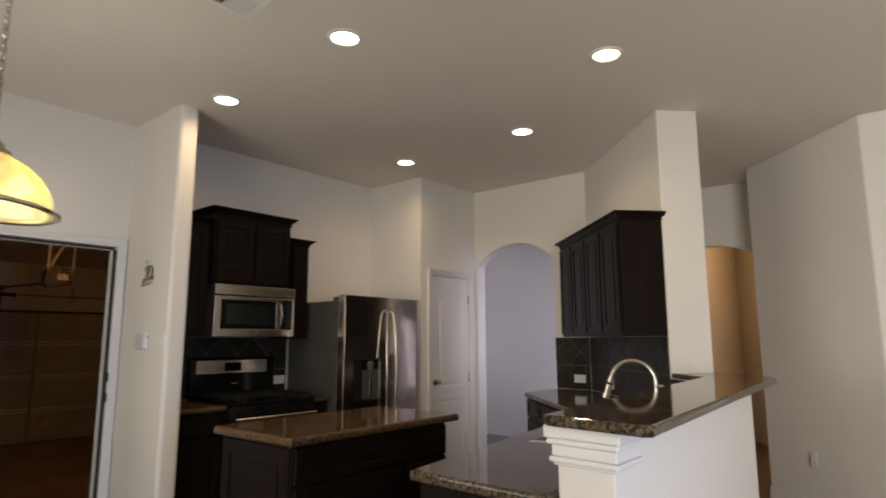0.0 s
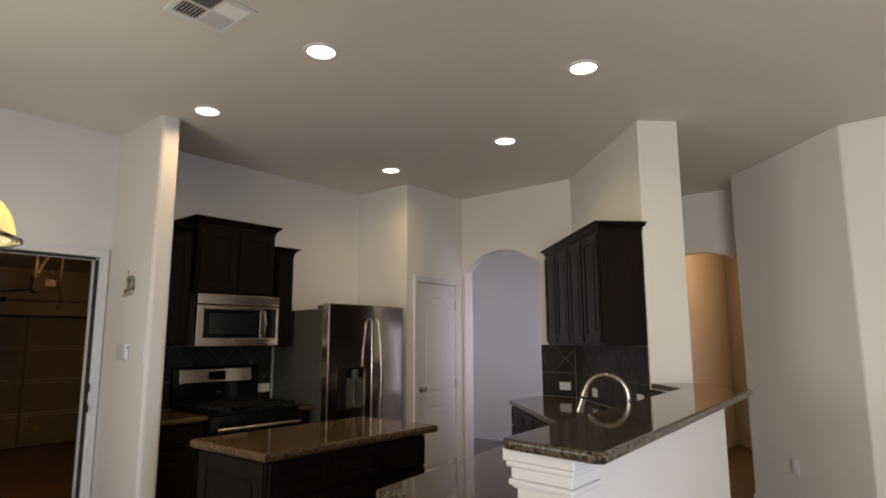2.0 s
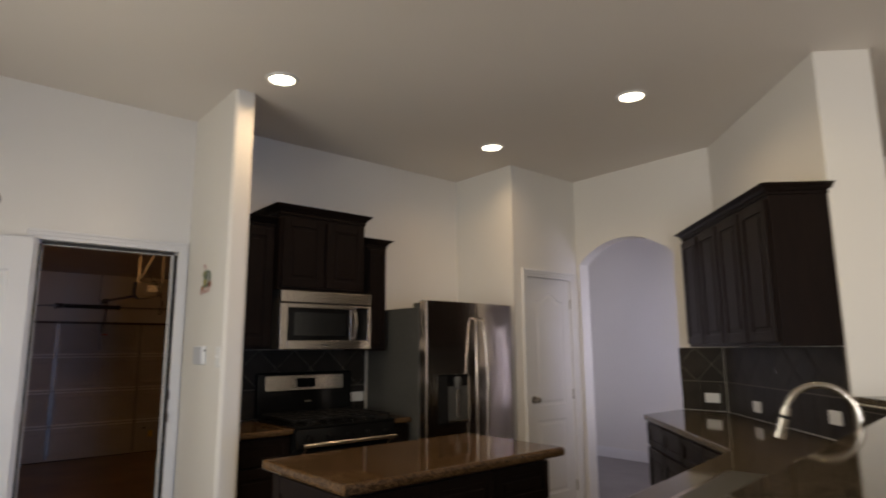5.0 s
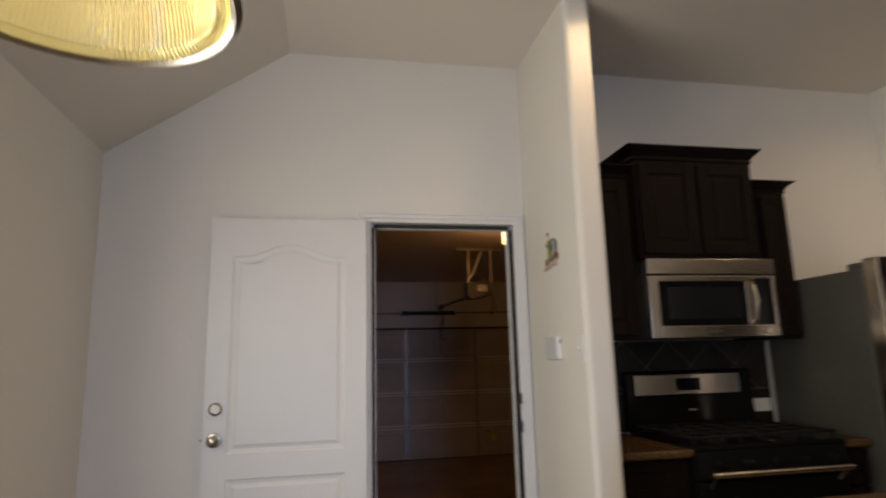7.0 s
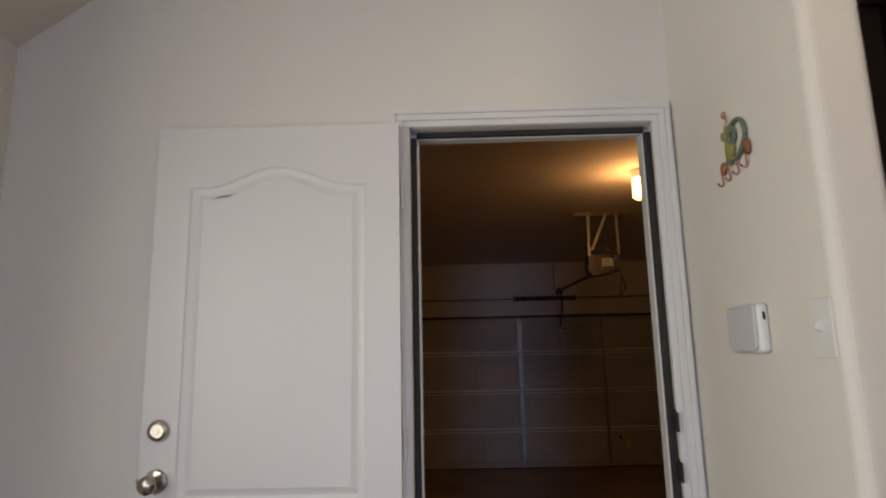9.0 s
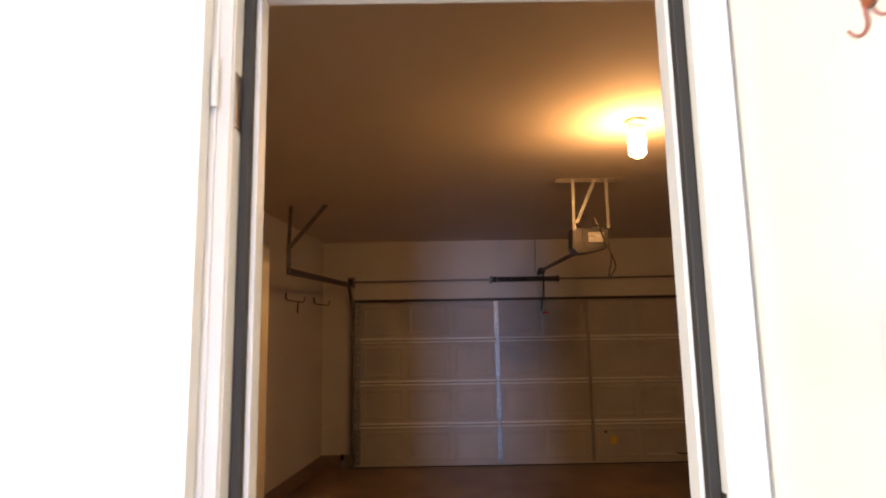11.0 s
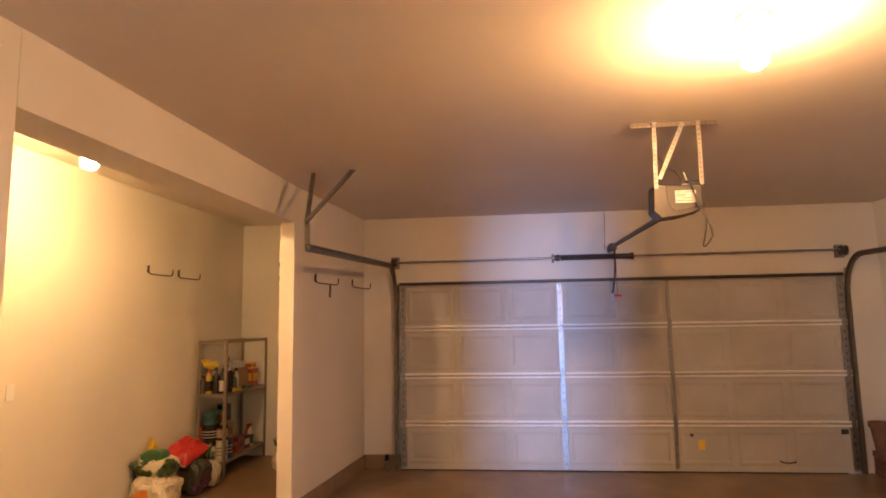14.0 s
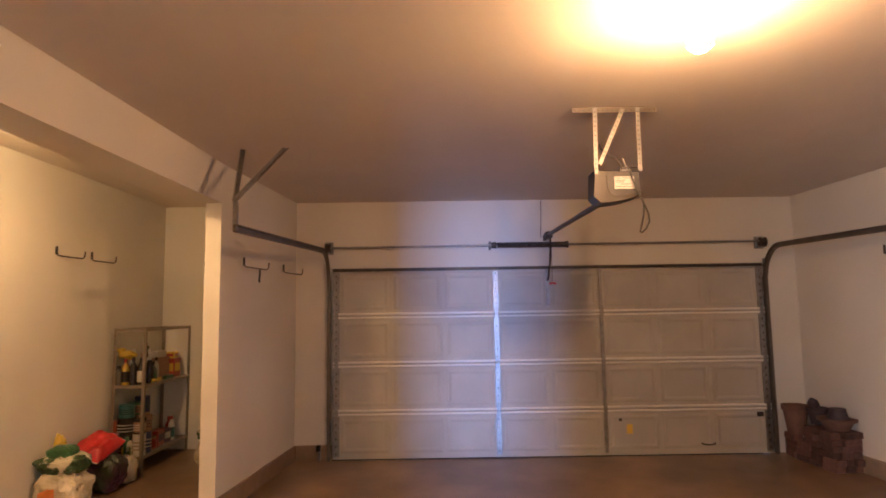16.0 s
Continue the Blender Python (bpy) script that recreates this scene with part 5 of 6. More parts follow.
for a, b in (((-7.180, 3.352, 2.628), (-7.180, 3.345, 2.205)), ((-7.180, 3.620, 2.628), (-7.180, 3.618, 2.222)), ((-7.172, 3.525, 2.615), (-7.172, 3.366, 2.262))):
    d = Vector(b) - Vector(a)
    ang = math.degrees(math.atan2(d.y, -d.z))
    bm = box(-0.001, 0.001, -0.0125, 0.0125, 0, -d.length)
    box(-0.024, -0.001, 0.0105, 0.0125, 0, -d.length, 0, bm)
    bm.transform(pose(*a, ang))
    st = part("strap", bm, STRAP, op, "punched zinc strap")
    for i in range(1, int(d.length / 0.030)):
        c = Vector(a) + d.normalized() * (i * 0.030)
        part("punched_hole", lathe([(0, 0), (0.0055, 0), (0.0055, 0.001), (0, 0.001)], pose(c.x + 0.0012, c.y, c.z, 0, 90), steps=8), IRON, st)
bm = box(-0.02, 0.02, -1.41, 1.41, -0.013, 0.013, 0.003)
bm.transform(look((-8.79, 3.528, 2.145), (-12, 3.64, 2.265)) @ pose(0, 0, 0, 90))
part("rail", bm, IRON, op, "dark steel trolley rail")
part("trolley", box(-10.16, -10.02, 3.54, 3.61, 2.155, 2.225, 0.006), IRON, op)
part("header_bracket", box(-10.349, -10.18, 3.56, 3.59, 2.16, 2.22, 0.003), IRON, op)
part("arm", tube([(-10.06, 3.59, 2.17), (-10.12, 3.60, 2.05), (-10.20, 3.605, 1.90), (-10.25, 3.59, 1.74), (-10.285, 3.585, 1.70)], 0.010), IRON, op, "curved door arm")
part("release_cord", tube([(-10.08, 3.60, 2.16), (-10.10, 3.605, 1.68)], 0.003, sides=6), RUBBER, op)
part("release_handle", tube([(-10.10, 3.57, 1.655), (-10.10, 3.605, 1.662), (-10.10, 3.645, 1.655)], 0.011), RED, op, "red release handle")
CORD = material("black_cord", (0.03, 0.027, 0.025), 0.6)
part("power_cord", tube([(-7.19, 3.50, 2.235), (-7.18, 3.53, 2.246), (-7.17, 3.555, 2.225), (-7.165, 3.562, 2.17), (-7.16, 3.585, 2.09), (-7.16, 3.62, 2.02), (-7.16, 3.648, 1.95), (-7.16, 3.652, 1.90), (-7.16, 3.630, 1.860), (-7.16, 3.605, 1.835), (-7.16, 3.592, 1.836), (-7.16, 3.605, 1.885), (-7.16, 3.620, 1.95), (-7.165, 3.624, 2.01), (-7.175, 3.612, 2.065), (-7.19, 3.60, 2.08)], 0.0052, sides=7), CORD, op, "looped black cord", smooth=True)
part("wire", tube([(-7.19, 3.51, 2.235), (-7.19, 3.495, 2.275), (-7.20, 3.465, 2.315), (-7.22, 3.42, 2.345), (-7.24, 3.395, 2.38), (-7.26, 3.39, 2.42)], 0.0045, sides=6), CORD, op)
part("wire", tube([(-7.19, 3.52, 2.238), (-7.188, 3.55, 2.248), (-7.188, 3.60, 2.246), (-7.19, 3.635, 2.242)], 0.0045, sides=6), CORD, op)
part("wire", tube([(-7.19, 3.54, 2.236), (-7.186, 3.525, 2.265), (-7.186, 3.515, 2.30)], 0.004, sides=6), LABEL, op, "short white wire end")
part("wire", tube([(-10.347, 3.547, 2.63), (-10.347, 3.543, 2.42), (-10.347, 3.533, 2.20)], 0.004, sides=6), CORD, op, "thin wire down the wall")

# photo eyes beside the door
LED = glow("red_led", (1.0, 0.05, 0.02), 6.0)
for y, lit in ((1.02, False), (6.17, True)):
    t = thing("photo_eye", "small black safety sensor on the door track" if not lit else "small black safety sensor with a red light", "sensor", pose(-10.24, y, -0.09), "door safety sensors")
    part("housing", box(-0.03, 0.03, -0.02, 0.02, -0.03, 0.03, 0.006), BLACK_MATTE, t)
    part("bracket", box(-0.07, -0.03, -0.015, 0.015, -0.15, 0.02, 0.002), GALV, t)
    if lit:
        part("led", box(0.0302, 0.033, -0.008, 0.008, -0.004, 0.006), LED, t)

# ---- garage lamps ----
JAR = glow("lit_glass_jar", (1.0, 0.72, 0.36), 7.0)


def jar_lamp(x, y, z, drop=0.0):
    t = thing("ceiling_jar_lamp", "lit jelly-jar ceiling lamp with a wire cage", "ceiling lamp", pose(x, y, z - drop), "garage ceiling lamps")
    if drop:
        part("mounting_box", lathe([(0, drop), (0.06, drop), (0.06, 0.001), (0, 0.001)]), PLASTIC, t)
    part("base", lathe([(0, 0), (0.065, 0), (0.065, -0.02), (0.050, -0.035), (0.045, -0.06), (0, -0.06)]), PLASTIC, t, smooth=True)
    j = part("glass_jar", lathe([(0.036, -0.06), (0.042, -0.075), (0.044, -0.13), (0.040, -0.18), (0.028, -0.200), (0, -0.205)]), JAR, t, "glowing glass jar", smooth=True)
    j.visible_shadow = False
    for k in range(8):
        a = 2 * math.pi * k / 8
        c, s_ = math.cos(a), math.sin(a)
        part("cage_wire", tube([(0.052 * c, 0.052 * s_, -0.05), (0.056 * c, 0.056 * s_, -0.12), (0.053 * c, 0.053 * s_, -0.20), (0.030 * c, 0.030 * s_, -0.222)], 0.0026, None, 6), PLASTIC, t, "pale cage wire")
    for r, z in ((0.0565, -0.12), (0.053, -0.20), (0.030, -0.222)):
        part("cage_ring", tube(arc((0, 0, z), r, 0, 360, 24, (1, 0, 0), (0, 1, 0))[:-1], 0.0026, None, 6, True), PLASTIC, t)


jar_lamp(-5.89, 3.44, GC)
jar_lamp(-6.98, -0.28, GA, 0.06)

# ---- wall hooks ----


def wall_hook(m, wide=0.20, drop=False):
    t = thing("storage_hook", "dark steel U-shaped storage hook on the wall", "wall hook", m, "garage storage hooks")
    r = 0.0065
    w = wide / 2
    part("bar", tube([(-w, -0.010, 0.085), (-w, -0.012, 0.014), (-w + 0.012, -0.02, 0.0), (0, -0.05, -0.004), (w - 0.012, -0.085, -0.006), (w, -0.095, 0.006), (w + 0.004, -0.10, 0.060)], r, sides=7), IRON, t, smooth=True)
    part("base_plate", box(-w - 0.012, -w + 0.012, -0.006, 0, 0.010, 0.080, 0.002), IRON, t)
    if drop:
        part("hanging_strap", tube([(0.03, -0.07, -0.015), (0.034, -0.07, -0.06), (0.022, -0.07, -0.10), (0.03, -0.07, -0.13)], 0.009), IRON, t)


alc = upright((0, -1.06, 0), (-1, 0))
for x in (-9.02, -9.56):
    wall_hook(alc @ pose(-x, 0, 1.92), 0.27)
gs = upright((-8.475, side_y(-8.475) - 0.03, 0), (-1.875, 0.18))
wall_hook(gs @ pose(0.52, 0, 1.79), 0.34, True)
wall_hook(gs @ pose(1.50, 0, 1.80), 0.34)
gn = upright((-9.2, 6.478, 0), (1, 0.03))
wall_hook(gn @ pose(0.30, 0, 1.84), 0.24)
ge = upright((-10.98, 0, 0), (0, 1))
wall_hook(ge @ pose(-0.50, 0, 1.96), 0.10)
wall_hook(ge @ pose(-0.50, 0, 2.14), 0.10)

outlet(alc @ pose(7.34, -0.001, 0.97))

# ---- alcove: wire shelf and its goods ----
SHELF_STEEL = material("shelf_grey_steel", (0.30, 0.245, 0.19), 0.45, 0.5, other=(0.24, 0.195, 0.15), scale=15)
sh_m = Matrix.Translation((-9.85, -0.70, G0)) @ Matrix.Rotation(radians(180), 4, "Z")
SL, SD, SH = 1.11, 0.335, 1.485    # length, depth (towards the wall is +y here), height
shelf = thing("metal_shelf", "grey steel shelf unit half full of bottles and cans", "shelf", sh_m)
for x, y in ((0, 0), (SL, 0), (0, SD), (SL, SD)):
    sx, sy = (1 if x == 0 else -1), (1 if y == 0 else -1)
    bm = box(x, x + sx * 0.030, y, y + sy * 0.002, 0, SH)
    box(x, x + sx * 0.002, y, y + sy * 0.030, 0, SH, 0, bm)
    part("post", bm, SHELF_STEEL, shelf)
SHELVES = (0.178, 0.895)
for z in SHELVES:
    bm = box(0.003, SL - 0.003, 0.003, SD - 0.003, z - 0.004, z)
    for y in (0.003, SD - 0.006):
        box(0.003, SL - 0.003, y, y + 0.003, z - 0.03, z - 0.004, 0, bm)
    for x in (0.003, SL - 0.006):
        box(x, x + 0.003, 0.006, SD - 0.006, z - 0.03, z - 0.004, 0, bm)
    part("shelf_board", bm, SHELF_STEEL, shelf)
bm = box(0.003, SL - 0.003, 0.003, 0.006, SH - 0.035, SH - 0.005)
box(0.003, SL - 0.003, SD - 0.006, SD - 0.003, SH - 0.035, SH - 0.005, 0, bm)
box(0.003, 0.006, 0.006, SD - 0.006, SH - 0.035, SH - 0.005, 0, bm)
box(SL - 0.006, SL - 0.003, 0.006, SD - 0.006, SH - 0.035, SH - 0.005, 0, bm)
part("top_rail", bm, SHELF_STEEL, shelf)


def plain(name, c, rough=0.4):
    return material(name, c, rough, other=tuple(v * 0.75 for v in c), scale=14, mix=0.6)


C_YEL, C_BLK, C_WHT = plain("yellow_plastic", (0.62, 0.42, 0.03)), plain("dark_bottle", (0.03, 0.022, 0.018), 0.25), plain("off_white_plastic", (0.62, 0.58, 0.50))
C_BRN, C_TEAL, C_BLUE = plain("brown_card", (0.30, 0.17, 0.10), 0.7), plain("teal_tin", (0.03, 0.11, 0.105)), plain("blue_tin", (0.03, 0.05, 0.16))
C_GRN, C_ORG, C_PUR = plain("green_wrap", (0.04, 0.11, 0.04)), plain("orange_print", (0.70, 0.22, 0.04)), plain("purple_wrap", (0.07, 0.03, 0.08))
C_RED = plain("red_wrap", (0.34, 0.03, 0.022), 0.3)


def bottle(name, x, y, z, r, h, body, cap, label_mat, label):
    t = thing(name, label, "bottle", sh_m @ pose(x, y, z, 0, 0, 900 * x))
    part("body", lathe([(0, 0), (r, 0.003), (r, h * 0.62), (r * 0.75, h * 0.72), (r * 0.34, h * 0.82), (r * 0.34, h * 0.88), (0, h * 0.88)], steps=20), body, t, smooth=True)
    part("cap", lathe([(0, h * 0.86), (r * 0.46, h * 0.86), (r * 0.44, h), (0, h)], steps=16), cap, t)
    if label_mat:
        part("label_band", lathe([(r * 1.01, h * 0.12), (r * 1.015, h * 0.13), (r * 1.015, h * 0.52), (r * 1.01, h * 0.53)], steps=20), label_mat, t)


def sprayer(x, y, z, r, h, body, head, label):
    """A trigger spray bottle: waisted body, collar and angled head."""
    t = thing("spray_bottle", label, "bottle", sh_m @ pose(x, y, z, 0, 0, 200))
    part("body", lathe([(0, 0), (r, 0.004), (r * 1.02, h * 0.40), (r * 0.72, h * 0.58), (r * 0.42, h * 0.68), (0, h * 0.69)], steps=20), body, t, smooth=True)
    part("collar", lathe([(0, h * 0.68), (r * 0.50, h * 0.68), (r * 0.50, h * 0.77), (0, h * 0.77)], steps=16), head, t)
    bm = prism([(-0.025, h * 0.77), (0.020, h * 0.77), (0.030, h * 0.88), (0.075, h * 0.92), (0.075, h), (-0.045, h), (-0.050, h * 0.90)], -0.015, 0.015, 0.003, turn=XZ)
    part("trigger_head", bm, head, t)


def can(x, y, z, r, h, body, band, label, lid=None):
    t = thing("paint_can", label, "paint can", sh_m @ pose(x, y, z, 0, 0, 300 * x), "stacked paint cans")
    part("tin", lathe([(0, 0), (r, 0), (r * 1.02, 0.004), (r, 0.008), (r, h - 0.008), (r * 1.03, h - 0.004), (r, h), (r * 0.9, h), (r * 0.88, h - 0.006), (0, h - 0.006)], steps=28), body, t, smooth=True)
    part("label_band", lathe([(r * 1.004, h * 0.14), (r * 1.012, h * 0.15), (r * 1.012, h * 0.80), (r * 1.004, h * 0.81)], steps=28), band, t)
    part("bail", tube(arc((0, 0, h * 0.7), r * 1.05, 200, 340, 12, (1, 0, 0), (0, 0.75, 0.66)), 0.002, sides=5), GALV, t)
    for k in range(3):
        part("print_line", lathe([(r * 1.016, h * (0.28 + 0.16 * k)), (r * 1.018, h * (0.29 + 0.16 * k)), (r * 1.016, h * (0.33 + 0.16 * k))], steps=28), lid or C_BRN, t)


def carton(x0, x1, y0, y1, z0, z1, mat, label, stripe=None, turn=0):
    t = thing("carton", label, "box", sh_m @ pose((x0 + x1) / 2, (y0 + y1) / 2, z0, 0, 0, turn))
    w, d = (x1 - x0) / 2, (y1 - y0) / 2
    part("card", box(-w, w, -d, d, 0, z1 - z0, 0.003), mat, t)
    part("flap", box(-w + 0.004, w - 0.004, -d + 0.004, -0.002, z1 - z0 + 0.0005, z1 - z0 + 0.0025), mat, t)
    if stripe:
        part("print", box(-w * 0.8, w * 0.8, -d - 0.0015, -d - 0.0005, (z1 - z0) * 0.3, (z1 - z0) * 0.75), stripe, t)
        part("print", box(-w - 0.0015, -w - 0.0005, -d * 0.8, d * 0.8, (z1 - z0) * 0.3, (z1 - z0) * 0.75), stripe, t)


s1 = SHELVES[1]
# along the short side that faces the house: y runs towards the wall
bottle("bottle", 0.06, 0.300, s1, 0.040, 0.20, plain("smoky_plastic", (0.10, 0.085, 0.07), 0.2), C_BLK, None, "smoky grey plastic jug on the shelf")
bottle("bottle", 0.05, 0.225, s1, 0.036, 0.27, C_YEL, C_RED, C_BLK, "yellow bottle with a red cap and dark band")
bottle("bottle", 0.05, 0.145, s1, 0.038, 0.29, C_BLK, C_BLK, None, "tall dark bottle on the shelf")
bottle("bottle", 0.05, 0.062, s1, 0.040, 0.28, C_BLK, C_BLK, C_WHT, "dark jug with a white label")
bottle("bottle", 0.15, 0.105, s1, 0.036, 0.33, C_BLK, C_BRN, None, "slim brown bottle behind the dark ones")
bottle("bottle", 0.17, 0.20, s1, 0.042, 0.36, C_WHT, C_WHT, C_ORG, "white bottle with an orange label")
bottle("bottle", 0.16, 0.285, s1, 0.045, 0.27, C_BRN, C_BLK, C_BRN, "brown jug at the back of the shelf")
t = thing("rubber_gloves", "crumpled yellow rubber gloves lying over the bottles", "gloves", sh_m @ pose(0.12, 0.245, s1 + 0.262))
bm = bmesh.new()
bmesh.ops.create_icosphere(bm, subdivisions=3, radius=0.075, matrix=Matrix.LocRotScale((0, 0, 0.045), None, (0.9, 1.25, 0.62)))
bmesh.ops.create_icosphere(bm, subdivisions=3, radius=0.045, matrix=Matrix.LocRotScale((-0.02, 0.055, 0.085), None, (1.1, 0.9, 0.9)))
for v in bm.verts:
    v.co += Vector((noise.noise(v.co * 22), noise.noise(v.co * 22 + Vector((5, 0, 0))), noise.noise(v.co * 22 + Vector((0, 7, 0))))) * 0.022
part("rubber", bm, C_YEL, t, smooth=True)
# along the long side
sprayer(0.22, 0.06, s1, 0.042, 0.36, C_BLK, C_WHT, "dark spray bottle with a white trigger head")
sprayer(0.31, 0.13, s1, 0.045, 0.39, C_WHT, C_BLK, "white spray bottle with a black trigger head")
bottle("bottle", 0.28, 0.055, s1, 0.045, 0.22, plain("grey_green_jug", (0.10, 0.11, 0.085), 0.3), C_BLK, C_GRN, "grey-green jug with a dark cap")
bottle("bottle", 0.40, 0.075, s1, 0.030, 0.26, C_WHT, C_BLK, None, "slim white bottle on the shelf")
bottle("bottle", 0.41, 0.20, s1, 0.042, 0.42, C_WHT, C_RED, None, "white bottle with a red cap")
carton(0.46, 0.76, 0.085, 0.25, s1, s1 + 0.245, plain("pink_brown_card", (0.36, 0.20, 0.14), 0.7), "pinkish brown cardboard carton on the shelf", turn=4)
carton(0.49, 0.72, 0.11, 0.22, s1 + 0.248, s1 + 0.315, C_WHT, "white carton lying on a brown carton")
carton(0.82, 0.99, 0.06, 0.20, s1, s1 + 0.21, C_RED, "red and yellow printed carton", C_YEL)
carton(0.84, 0.97, 0.08, 0.20, s1 + 0.213, s1 + 0.285, C_YEL, "small yellow carton on top of a red one", C_RED, 6)
t = thing("caulk_tube", "yellow caulk tube lying on the shelf edge", "caulk tube", sh_m @ pose(0.20, 0.030, s1 + 0.024, 0, 90, 0))
part("body", lathe([(0, 0), (0.024, 0), (0.024, 0.20), (0.012, 0.215), (0, 0.216)], steps=16), C_YEL, t)
part("nozzle", lathe([(0.010, 0.216), (0.006, 0.28), (0, 0.28)], steps=12), C_BLK, t)
t = thing("caulk_tube", "green caulk tube lying on the shelf edge", "caulk tube", sh_m @ pose(0.52, 0.032, s1 + 0.024, 0, 90, 0))
part("body", lathe([(0, 0), (0.024, 0), (0.024, 0.18), (0.012, 0.195), (0, 0.196)], steps=16), C_GRN, t)
part("nozzle", lathe([(0.010, 0.196), (0.006, 0.26), (0, 0.26)], steps=12), C_BLK, t)
s0 = SHELVES[0]
can(0.11, 0.225, s0, 0.092, 0.19, C_BLK, C_BLK, "black paint can at the bottom of a stack")
can(0.11, 0.225, s0 + 0.191, 0.092, 0.19, C_BLK, C_BLK, "black paint can with worn print", C_WHT)
can(0.11, 0.225, s0 + 0.382, 0.075, 0.13, C_TEAL, C_TEAL, "small teal tin on top of the cans", C_BLK)
carton(0.012, 0.10, 0.285, 0.325, s0, s0 + 0.36, plain("rust_red_card", (0.30, 0.06, 0.02), 0.6), "tall rust-red carton beside the cans")
can(0.075, 0.070, s0, 0.062, 0.22, C_WHT, C_WHT, "white paint can on the lower shelf")
can(0.075, 0.070, s0 + 0.221, 0.060, 0.15, C_BLK, C_BRN, "dark tin with a brown label on a white can", C_WHT)
can(0.21, 0.080, s0, 0.066, 0.22, C_BLUE, C_BLUE, "blue paint can on the lower shelf", C_WHT)
can(0.21, 0.080, s0 + 0.221, 0.066, 0.17, C_BRN, C_BRN, "brown paint can on a blue one", C_BLK)
can(0.29, 0.230, s0, 0.088, 0.19, C_BLK, C_BRN, "brown-labelled paint can under another")
can(0.29, 0.230, s0 + 0.191, 0.088, 0.19, C_BRN, C_BLK, "dark can with a brown rim", C_RED)
can(0.29, 0.230, s0 + 0.382, 0.080, 0.13, C_GRN, C_BRN, "low tin on top of a stack of cans", C_BLK)
can(0.45, 0.235, s0, 0.080, 0.19, C_BLK, C_BLK, "dark tin at the back of the shelf")
can(0.45, 0.235, s0 + 0.191, 0.080, 0.19, C_BRN, C_BRN, "brown tin stacked at the back", C_BLK)
can(0.45, 0.235, s0 + 0.382, 0.078, 0.17, C_BLUE, C_BLUE, "blue tin on top of the back stack", C_TEAL)
can(0.34, 0.075, s0, 0.055, 0.14, C_BRN, C_RED, "small tin with a red label", C_BLK)
carton(0.42, 0.62, 0.05, 0.15, s0, s0 + 0.17, C_RED, "red printed carton on the lower shelf", C_PUR, 6)
carton(0.64, 0.78, 0.06, 0.16, s0, s0 + 0.15, C_PUR, "purple and white printed carton", C_WHT, -5)
carton(0.60, 0.80, 0.22, 0.31, s0, s0 + 0.30, C_WHT, "plain white carton at the back")
bottle("spray_can", 0.84, 0.08, s0, 0.036, 0.27, C_WHT, C_RED, C_TEAL, "white spray can with a red cap")
bottle("spray_can", 0.92, 0.15, s0, 0.036, 0.25, C_RED, C_RED, None, "red spray can on the lower shelf")

# ---- bags on the alcove floor ----


def bag(name, at, size, mat, label, seed, print_mat=None, lean=0.0, turn=0.0):
    """A filled, crumpled plastic sack with a gathered top."""
    t = thing(name, label, "bag", pose(*at, 0, lean, turn), "bags beside the shelf")
    bm = bmesh.new()
    bmesh.ops.create_icosphere(bm, subdivisions=5, radius=1)
    o = Vector((seed * 3.1, seed * 1.7, 0))
    for v in bm.verts:
        p = v.co.copy()
        p = Vector((math.copysign(abs(p.x) ** 0.55, p.x), math.copysign(abs(p.y) ** 0.55, p.y), math.copysign(abs(p.z) ** 0.6, p.z)))
        k = 0.16 * noise.noise(p * 1.5 + o) + 0.16 * (0.35 - abs(noise.noise(p * 2.6 + o))) + 0.10 * (0.3 - abs(noise.noise(p * 6 + o))) + 0.03 * noise.noise(p * 14 + o)
        p *= 1 + k - 0.06
        if p.z > 0.4:
            p.x *= 1 - 0.35 * (p.z - 0.4)
            p.y *= 1 - 0.45 * (p.z - 0.4)
        v.co = Vector((p.x * size[0] / 2, p.y * size[1] / 2, max((p.z + 0.98) * size[2] / 2, 0.002)))
    body = part("sack", bm, mat, t, smooth=True)
    if print_mat:
        bm = bmesh.new()
        bmesh.ops.create_grid(bm, x_segments=12, y_segments=8, size=0.5)
        for v in bm.verts:
            f, g = v.co.x, v.co.y
            th = math.copysign(abs(f) * 1.5, f)
            v.co = Vector((size[0] * 0.515 * (1 - 0.5 * f * f), size[1] * 0.42 * th * 0.9 * math.sqrt(max(0.05, 1 - 3.6 * g * g)), size[2] * (0.45 + 0.40 * g) + 0.01 * noise.noise(Vector((f * 4, g * 4, seed)))))
        part("print", bm, print_mat, t, smooth=True)
    return t


